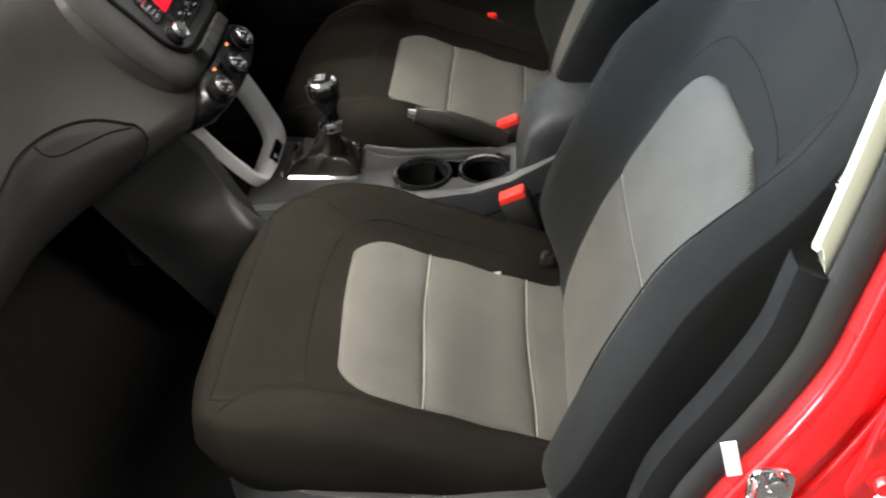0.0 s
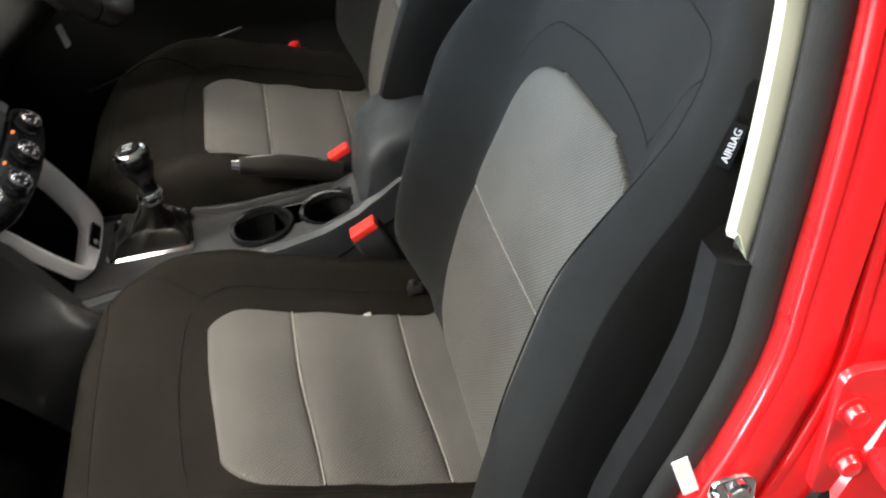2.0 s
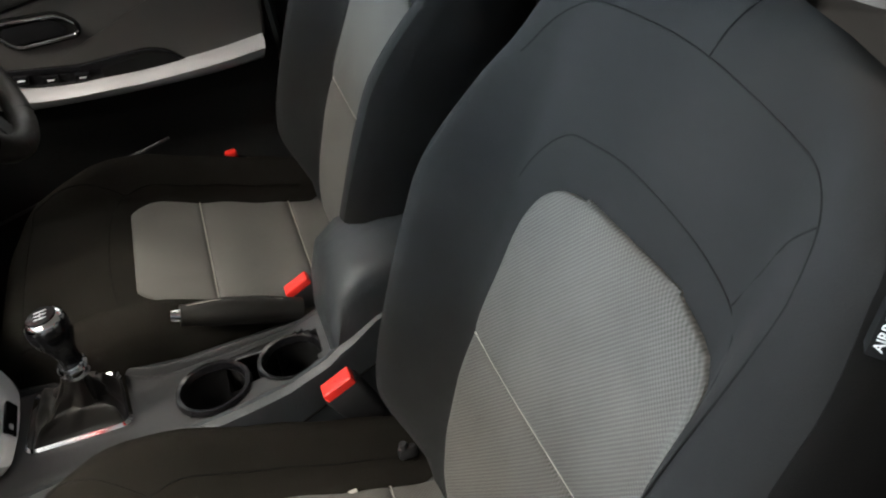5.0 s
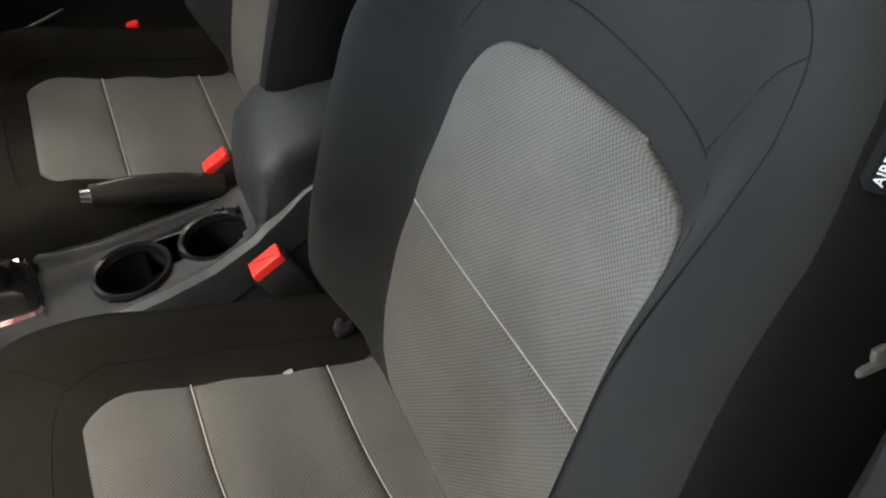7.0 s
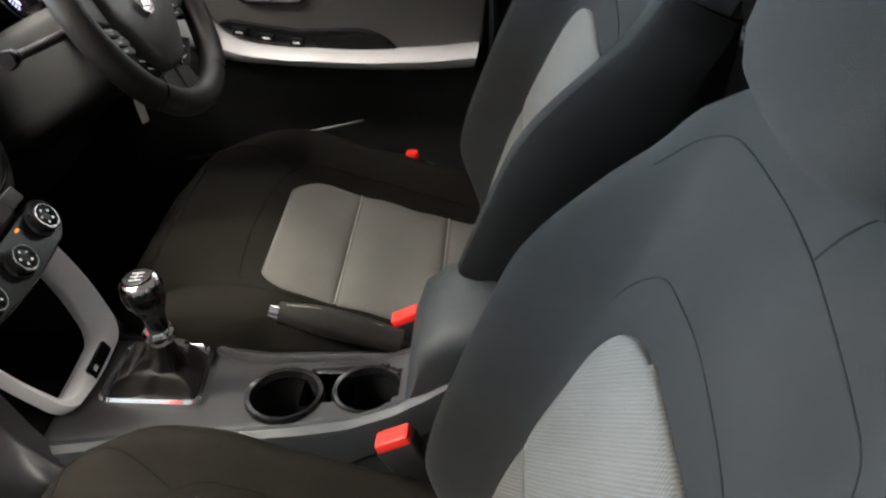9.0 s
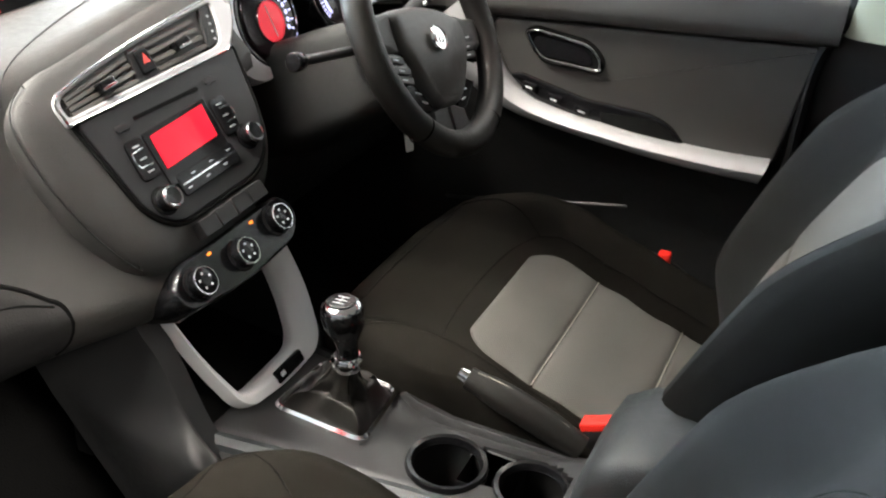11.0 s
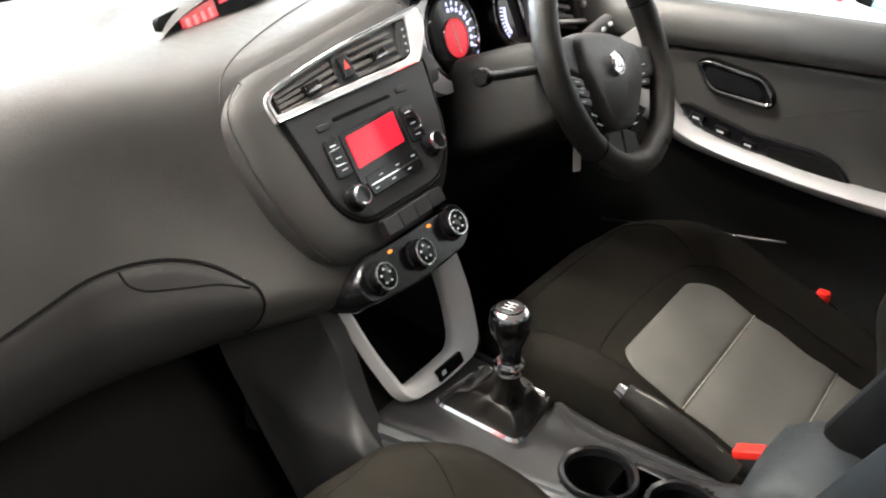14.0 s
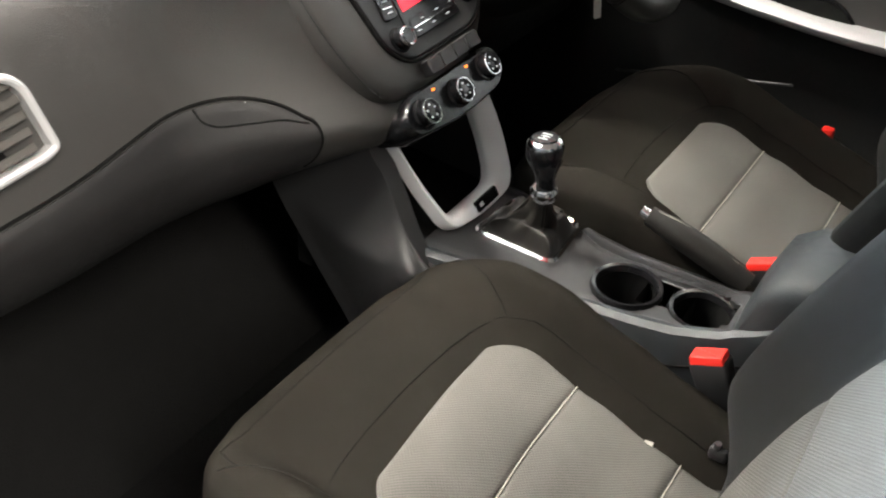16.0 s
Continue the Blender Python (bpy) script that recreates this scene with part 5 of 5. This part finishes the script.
def con_l(y):
    return spline([(0.14, 0.318), (0.20, 0.314), (0.35, 0.305), (0.50, 0.300), (0.62, 0.284)], y)


tw = []
for i in range(31):
    u = i / 30
    y = 0.44 + 0.42 * u
    zt = spline([(0.44, 0.600), (0.595, 0.606), (0.602, 0.614), (0.672, 0.738), (0.70, 0.775), (0.90, 0.800)], y)
    x0 = (con_l(y) - 0.0125) * (1 - smooth(0.50, 0.64, y)) + 0.262 * smooth(0.50, 0.64, y)
    sw = 0.026 * smooth(0.50, 0.63, y) * smooth(0.86, 0.66, y)
    ring = [Vector((0.290, y, zt)), Vector((x0 + 0.008, y, zt - 0.001))]
    for d, k, z in ((0.0, 0.0, 0.770), (0.0, 0.02, 0.70), (0.0, 0.12, 0.665), (0.0, 0.45, 0.640), (0.0, 0.85, 0.622), (0.0, 1.0, 0.606), (0.002, 1.02, 0.585), (0.006, 0.9, 0.52), (0.012, 0.6, 0.45), (0.02, 0.2, 0.30)):
        z = min(z, ring[-1].z - 0.003)
        ring.append(Vector((x0 + d - sw * k, 0.44 + u * (0.42 - 0.62 * max(0.655 - z, 0)), z)))
    ring.append(Vector((0.290, ring[-1].y, 0.30)))
    tw.append(ring)
part("tower_side", loft(tw), TRIM, con, "dark plastic console side panel with a flared shoulder")
part("tower_side_far", loft([[Vector((x, y, z)) for y, z in TW] for x in (0.502, 0.520)]), TRIM, con)
# bin interior near black, its inner shade put into the colour
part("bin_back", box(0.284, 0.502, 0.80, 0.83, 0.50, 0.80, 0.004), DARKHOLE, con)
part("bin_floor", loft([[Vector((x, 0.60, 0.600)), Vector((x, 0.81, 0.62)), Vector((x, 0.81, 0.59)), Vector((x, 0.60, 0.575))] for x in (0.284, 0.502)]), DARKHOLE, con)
bo = [Vector(p) for p in rpoly([(-0.108, 0.030), (-0.1025, 0.005), (-0.088, -0.070), (-0.066, -0.136), (-0.050, -0.153), (0.0196, -0.161), (0.092, -0.157), (0.112, -0.141), (0.1296, -0.082), (0.132, -0.023), (0.126, 0.030)], [0.002, 0.01, 0.03, 0.012, 0.012, 0.03, 0.014, 0.016, 0.03, 0.02, 0.002], 5)]
bi = [Vector(p) for p in rpoly([(-0.101, 0.028), (-0.0965, 0.003), (-0.0805, -0.068), (-0.057, -0.1245), (-0.043, -0.1316), (-0.0015, -0.131), (0.055, -0.129), (0.071, -0.113), (0.083, -0.072), (0.0865, -0.039), (0.090, 0.028)], [0.002, 0.01, 0.03, 0.010, 0.010, 0.02, 0.014, 0.014, 0.02, 0.02, 0.002], 5)]


def rounded_band(m, o, i, z0, z1):
    rows = [place(m, o, z0), place(m, o, z0 + (z1 - z0) * 0.35)]
    for k, h in ((0.05, 0.80), (0.12, 0.97), (0.5, 1.0), (0.72, 0.90), (0.92, 0.62)):
        rows.append(place(m, [p.lerp(q, k) for p, q in zip(o, i)], z0 + (z1 - z0) * h))
    return loft(rows + [place(m, i, z0 + (z1 - z0) * 0.35), place(m, i, z0)], closed=True)


bez = part("bin_frame", rounded_band(BZ, bo, bi, -0.014, 0.008), SILVER_BIN, con, "satin silver frame round the storage bin, brightened for the light on it")
bb = part("bin_button", plate(BZ @ pose(0.030, -0.1440, 0, 0, 0, 2), rect(0.058, 0.017, 0.004), 0.005, 0.0092, 0.001), BLACK, bez)
part("mark", plate(BZ @ pose(0.014, -0.1445, 0, 0, 0, 2), rect(0.009, 0.006, 0.002), 0.0092, 0.0097, 0.0002), PRINT, bb)
# console top with holes for cups
TOP_Z = [(0.14, 0.658), (0.19, 0.642), (0.25, 0.626), (0.33, 0.620), (0.45, 0.614), (0.60, 0.618)]


CUPS = [(0.366, 0.350, 0.042), (0.374, 0.250, 0.039)]
bm = bmesh.new()
ny = 60
grid = {}
ys = [0.13 + 0.49 * i / ny for i in range(ny + 1)]
for j, y in enumerate(ys):
    a, b = con_l(y), 0.442 + 0.05 * smooth(0.40, 0.50, y)
    for i in range(33):
        x = a + (b - a) * i / 32
        z = spline(TOP_Z, y) - 0.006 * smooth(0.02, 0.0, x - a) - 0.006 * smooth(0.02, 0, b - x)
        for cx, cy, r in CUPS:
            d = math.hypot(x - cx, y - cy)
            if r * 0.75 < d < r * 1.2 and d > 0:
                s = r * 1.04 / d if abs(d - r) < 0.005 else 1
                x, y2 = cx + (x - cx) * s, cy + (y - cy) * s
        grid[i, j] = bm.verts.new((x, y, z))
for j in range(ny):
    for i in range(32):
        q = [grid[i, j], grid[i + 1, j], grid[i + 1, j + 1], grid[i, j + 1]]
        c = sum((v.co for v in q), Vector()) / 4
        hole = any(math.hypot(c.x - cx, c.y - cy) < r + 0.003 for cx, cy, r in CUPS)
        slot = abs(c.x - 0.385) < 0.030 and 0.27 < c.y < 0.33
        if not (hole or slot):
            bm.faces.new(q)
geo = bmesh.ops.extrude_face_region(bm, geom=bm.faces[:])
for v in geo["geom"]:
    if isinstance(v, bmesh.types.BMVert):
        v.co.z -= 0.006
vv = [tuple(v.co) for v in bm.verts]
bm.verts.index_update()
ff = [[v.index for v in f.verts] for f in bm.faces]
bm.free()
part("console_top", (vv, ff), TRIM, con, "dark grey console top panel")
for cx, cy, r in CUPS:
    # well colour holds the darkness of the hole
    well = part("cup_well", loft([[Vector((cx + q * math.cos(a), cy + q * math.sin(a), z)) for a in [2 * math.pi * k / 36 for k in range(36)]] for q, z in ((r + 0.006, 0.614), (r + 0.002, 0.623), (r - 0.002, 0.623), (r - 0.004, 0.58), (r - 0.008, 0.552), (0.001, 0.550))], caps=False), DARKHOLE, con, "cup holder well, coloured near black for the shade inside")
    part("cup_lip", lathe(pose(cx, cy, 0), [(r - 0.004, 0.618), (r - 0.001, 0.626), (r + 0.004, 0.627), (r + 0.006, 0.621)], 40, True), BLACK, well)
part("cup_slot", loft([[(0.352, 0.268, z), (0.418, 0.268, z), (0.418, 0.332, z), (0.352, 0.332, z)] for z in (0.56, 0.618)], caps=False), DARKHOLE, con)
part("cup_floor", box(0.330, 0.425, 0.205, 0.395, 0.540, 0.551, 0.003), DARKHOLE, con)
part("cup_divider", box(0.412, 0.422, 0.280, 0.322, 0.590, 0.617, 0.003), CHROME, con, "chrome tab between the cup holders")
# sides and edge rail
rl = []
for y in steps(0.10, 0.62, 30, 0.2):
    a = con_l(y)
    zt = spline([(0.10, 0.708), (0.14, 0.690), (0.18, 0.668), (0.22, 0.646), (0.27, 0.632), (0.33, 0.626), (0.45, 0.616), (0.62, 0.617)], y)
    rl.append([Vector((a - 0.004, y, 0.30)), Vector((a - 0.012, y, 0.45)), Vector((a - 0.012, y, zt - 0.020)), Vector((a - 0.009, y, zt - 0.004)), Vector((a - 0.001, y, zt + 0.002)), Vector((a + 0.008, y, zt)), Vector((a + 0.011, y, zt - 0.012)), Vector((a + 0.012, y, 0.45)), Vector((a + 0.012, y, 0.30))])
part("console_side", loft(rl), VINYL, con, "slate plastic console side rail")
part("console_side_far", loft([[Vector((x + 0.008, y, 0.30)), Vector((x + 0.008, y, z)), Vector((x - 0.004, y, z + 0.005)), Vector((x - 0.008, y, z)), Vector((x - 0.008, y, 0.30))] for x, y, z in ((0.442, 0.0, 0.62), (0.442, 0.2, 0.622), (0.442, 0.38, 0.619), (0.455, 0.43, 0.616), (0.482, 0.48, 0.614), (0.490, 0.60, 0.616))]), TRIM, con)
part("side_seam", tube([Vector((con_l(y) - 0.0125, y, 0.575 + 0.06 * smooth(0.30, 0.12, y))) for y in steps(0.10, 0.58, 20)], 0.0013, 6), SEAM, con)
# armrest lid
ar = []
for y, z, k in ((0.203, 0.645, 0.92), (0.195, 0.690, 0.98), (0.180, 0.730, 1.0), (0.150, 0.752, 1.0), (0.10, 0.762, 1.0), (-0.05, 0.770, 1.0), (-0.20, 0.765, 0.97), (-0.225, 0.74, 0.9)):
    w = 0.075 * k
    ar.append([Vector((CX - w, y - 0.02, z - 0.12)), Vector((CX - w - 0.003, y, z - 0.03)), Vector((CX - w + 0.003, y, z - 0.012)), Vector((CX - w + 0.015, y, z - 0.002)), Vector((CX - 0.02, y, z + 0.002)), Vector((CX + 0.02, y, z + 0.002)), Vector((CX + w - 0.015, y, z - 0.002)), Vector((CX + w - 0.003, y, z - 0.012)), Vector((CX + w + 0.003, y, z - 0.03)), Vector((CX + w, y - 0.02, z - 0.12))])
part("armrest_lid", loft(ar), VINYL, con, "slate vinyl padded armrest lid")
part("armrest_box", box(CX - 0.074, CX + 0.070, -0.24, 0.165, 0.30, 0.66, 0.012), TRIM, con)

# ---- gear lever ----
gear = thing("gear_lever", (0.407, 0.512, 0.61), "black leather gear gaiter with chrome-topped six-speed knob", "gear lever")
gf = [Vector(p) for p in rpoly([(0.350, 0.448), (0.407, 0.4525), (0.464, 0.458), (0.467, 0.515), (0.470, 0.572), (0.413, 0.576), (0.356, 0.580), (0.353, 0.514)], [0.020, 0.02] * 4, 6)]
I4 = Matrix.Identity(4)
part("chrome_frame", band(I4, gf, inset(gf, 0.0075), 0.608, 0.625, 0.0035), CHROME, gear, "chrome gaiter frame")
base = inset(gf, 0.0075)
top = Vector((0.386, 0.494, 0.698))
rings = []
for t in [i / 26 for i in range(27)]:
    ring = []
    for i, p in enumerate(base):
        a = 2 * math.pi * i / len(base)
        k = (1 - t) ** 1.7
        c = Vector((0.409, 0.514)).lerp(Vector((top.x, top.y)), t)
        d = (Vector(p) - Vector((0.409, 0.514)))
        fold = math.sin(math.pi * t) ** 0.8 * (0.16 * math.sin(5 * a + 4 * t) + 0.10 * math.sin(9 * a - 6 * t + 1) + 0.08 * math.sin(2 * a + 9 * t))
        q = c + d * (k * (1 + fold)) + d.normalized() * 0.0145 * (1 - k) * (1 + 0.5 * fold)
        puff = 0.012 * math.sin(math.pi * min(t * 2.2, 1))
        ring.append(Vector((q.x, q.y, 0.617 + puff + (top.z - 0.617) * t ** 1.15 + 0.007 * math.sin(3 * a + 7 * t) * math.sin(math.pi * t) * (1 - t))))
    rings.append(ring)
part("gaiter", loft(rings), LEATHER, gear, "creased black leather gaiter")
KN = Matrix.Translation((0.383, 0.490, 0.706)) @ pose(0, 0, 0, -6, -3, 0)
part("collar", lathe(KN, [(0.0165, -0.012), (0.0185, -0.008), (0.0185, 0.002), (0.0155, 0.006)], 28), CHROME, gear)
kr = []
for r, z, sx in ((0.0115, 0.004, 1), (0.0112, 0.016, 1), (0.0125, 0.027, 1.03), (0.0165, 0.037, 1.06), (0.0208, 0.047, 1.08), (0.0222, 0.056, 1.08), (0.0222, 0.064, 1.08), (0.0205, 0.072, 1.1), (0.0175, 0.076, 1.1)):
    kr.append([KN @ Vector((r * sx * math.cos(a), r * 1.15 * math.sin(a) - 0.002, z)) for a in [2 * math.pi * i / 32 for i in range(32)]])
knob = part("knob", loft(kr), BLACK, gear, "gloss black gear knob")
part("knob_cap", loft([[KN @ Vector((r * 1.1 * math.cos(a), r * 1.15 * math.sin(a) - 0.002, z)) for a in [2 * math.pi * i / 32 for i in range(32)]] for r, z in ((0.0210, 0.069), (0.0205, 0.0725), (0.0172, 0.0768), (0.011, 0.0786))]), CHROME, knob, "chrome cap ring")
part("knob_disc", loft([[KN @ Vector((r * 1.1 * math.cos(a), r * 1.15 * math.sin(a) - 0.002, z)) for a in [2 * math.pi * i / 32 for i in range(32)]] for r, z in ((0.0150, 0.0778), (0.0145, 0.0795), (0.004, 0.0802))]), BLACK, knob)
kb = [plate(KN @ pose(0.0065 * k, -0.002, 0), rect(0.0008, 0.014, 0.0002), 0.0795, 0.0808, 0.0002) for k in (-1, 0, 1)]
kb.append(plate(KN @ pose(0, -0.002, 0), rect(0.0138, 0.0008, 0.0002), 0.0795, 0.0808, 0.0002))
part("shift_pattern", join(*kb), PRINT, knob, "white shift pattern lines")

# ---- handbrake ----
hb = thing("handbrake", (0.485, 0.25, 0.56), "black leather handbrake lever with chrome release button", "handbrake")
a, b = Vector((0.452, 0.366, 0.680)), Vector((0.457, 0.222, 0.628))
part("grip", tube([a.lerp(b, t) + Vector((0, 0, 0.004 * math.sin(math.pi * t))) for t in [i / 14 for i in range(15)]], lambda t: 0.0135 + 0.005 * smooth(0, 0.35, t) - 0.002 * smooth(0.6, 1, t), 16), LEATHER, hb, "black leather handbrake grip")
d = (a - b).normalized()
part("button", tube([a - d * 0.004, a + d * 0.004, a + d * 0.012], lambda t: 0.0095 - 0.002 * t, 16), CHROME, hb, "chrome release button")
part("stitching", tube([a.lerp(b, t) + Vector((0, 0, 0.0135 + 0.005 * smooth(0, 0.35, t) + 0.004 * math.sin(math.pi * t))) for t in [0.08 + i * 0.05 for i in range(17)]], 0.0008, 6), THREAD, hb)
part("boot", loft([[Vector((0.466 + w * sx, y + l * sy, z)) for sx, sy in ((-1, -1), (1, -1), (1, 1), (-1, 1))] for w, l, y, z in ((0.022, 0.07, 0.17, 0.50), (0.020, 0.05, 0.185, 0.56), (0.014, 0.02, 0.205, 0.592))]), LEATHER, hb)

# ---- showroom round the car ----
# unseen room shell; dark floor, south and west sides shape the light
solo("ground", box(-7, 7, -7, 7, -0.10, 0.0, 0.001), FLOOR, "unseen showroom floor, darkened to cut bounce light", "floor", "structure")
solo("wall_north", box(-7, 7, 6.9, 7.1, 0, 4.0, 0.001), WALL, "white showroom wall", "wall", "structure")
solo("wall_south", box(-7, 7, -7.1, -6.9, 0, 4.0, 0.001), DIMWALL, "unseen showroom wall, dimmed to cut bounce light", "wall", "structure")
# added glowing card in place of the daylit view
solo("backdrop", box(4.2, 4.3, -3.5, 6.9, 0, 3.4, 0.001), BACKDROP, "glowing card standing in for the overexposed daylit view outside the driver window", "background", "structure")
pole = thing("leaning_pole", (4.15, 0.2, 0.3), "thin pale blue pole with a dark tip", "pole")
part("shaft", tube([(4.15, 0.83, 0.367), (4.15, 0.555, 0.319), (4.15, 0.0, 0.227)], 0.016, 8), BLUELINE, pole)
part("tip", tube([(4.15, 0.90, 0.378), (4.15, 0.83, 0.367)], 0.019, 8), DARKHOLE, pole)
solo("red_marker", box(4.14, 4.16, 0.955, 0.985, 0.345, 0.50, 0.004), PALE_RED, "small faded red plastic marker beside a pole", "marker")
solo("wall_east", box(6.95, 7.1, -7, 7, 0, 4.0, 0.001), WALL, "white showroom wall", "wall", "structure")
solo("wall_west", box(-7.1, -6.95, -7, 7, 0, 4.0, 0.001), DIMWALL, "unseen showroom wall, dimmed to cut bounce light", "wall", "structure")
solo("ceiling", box(-7, 7, -7, 7, 3.7, 3.8, 0.001), CEIL, "unseen showroom ceiling, toned down to cut bounce light", "ceiling", "structure")
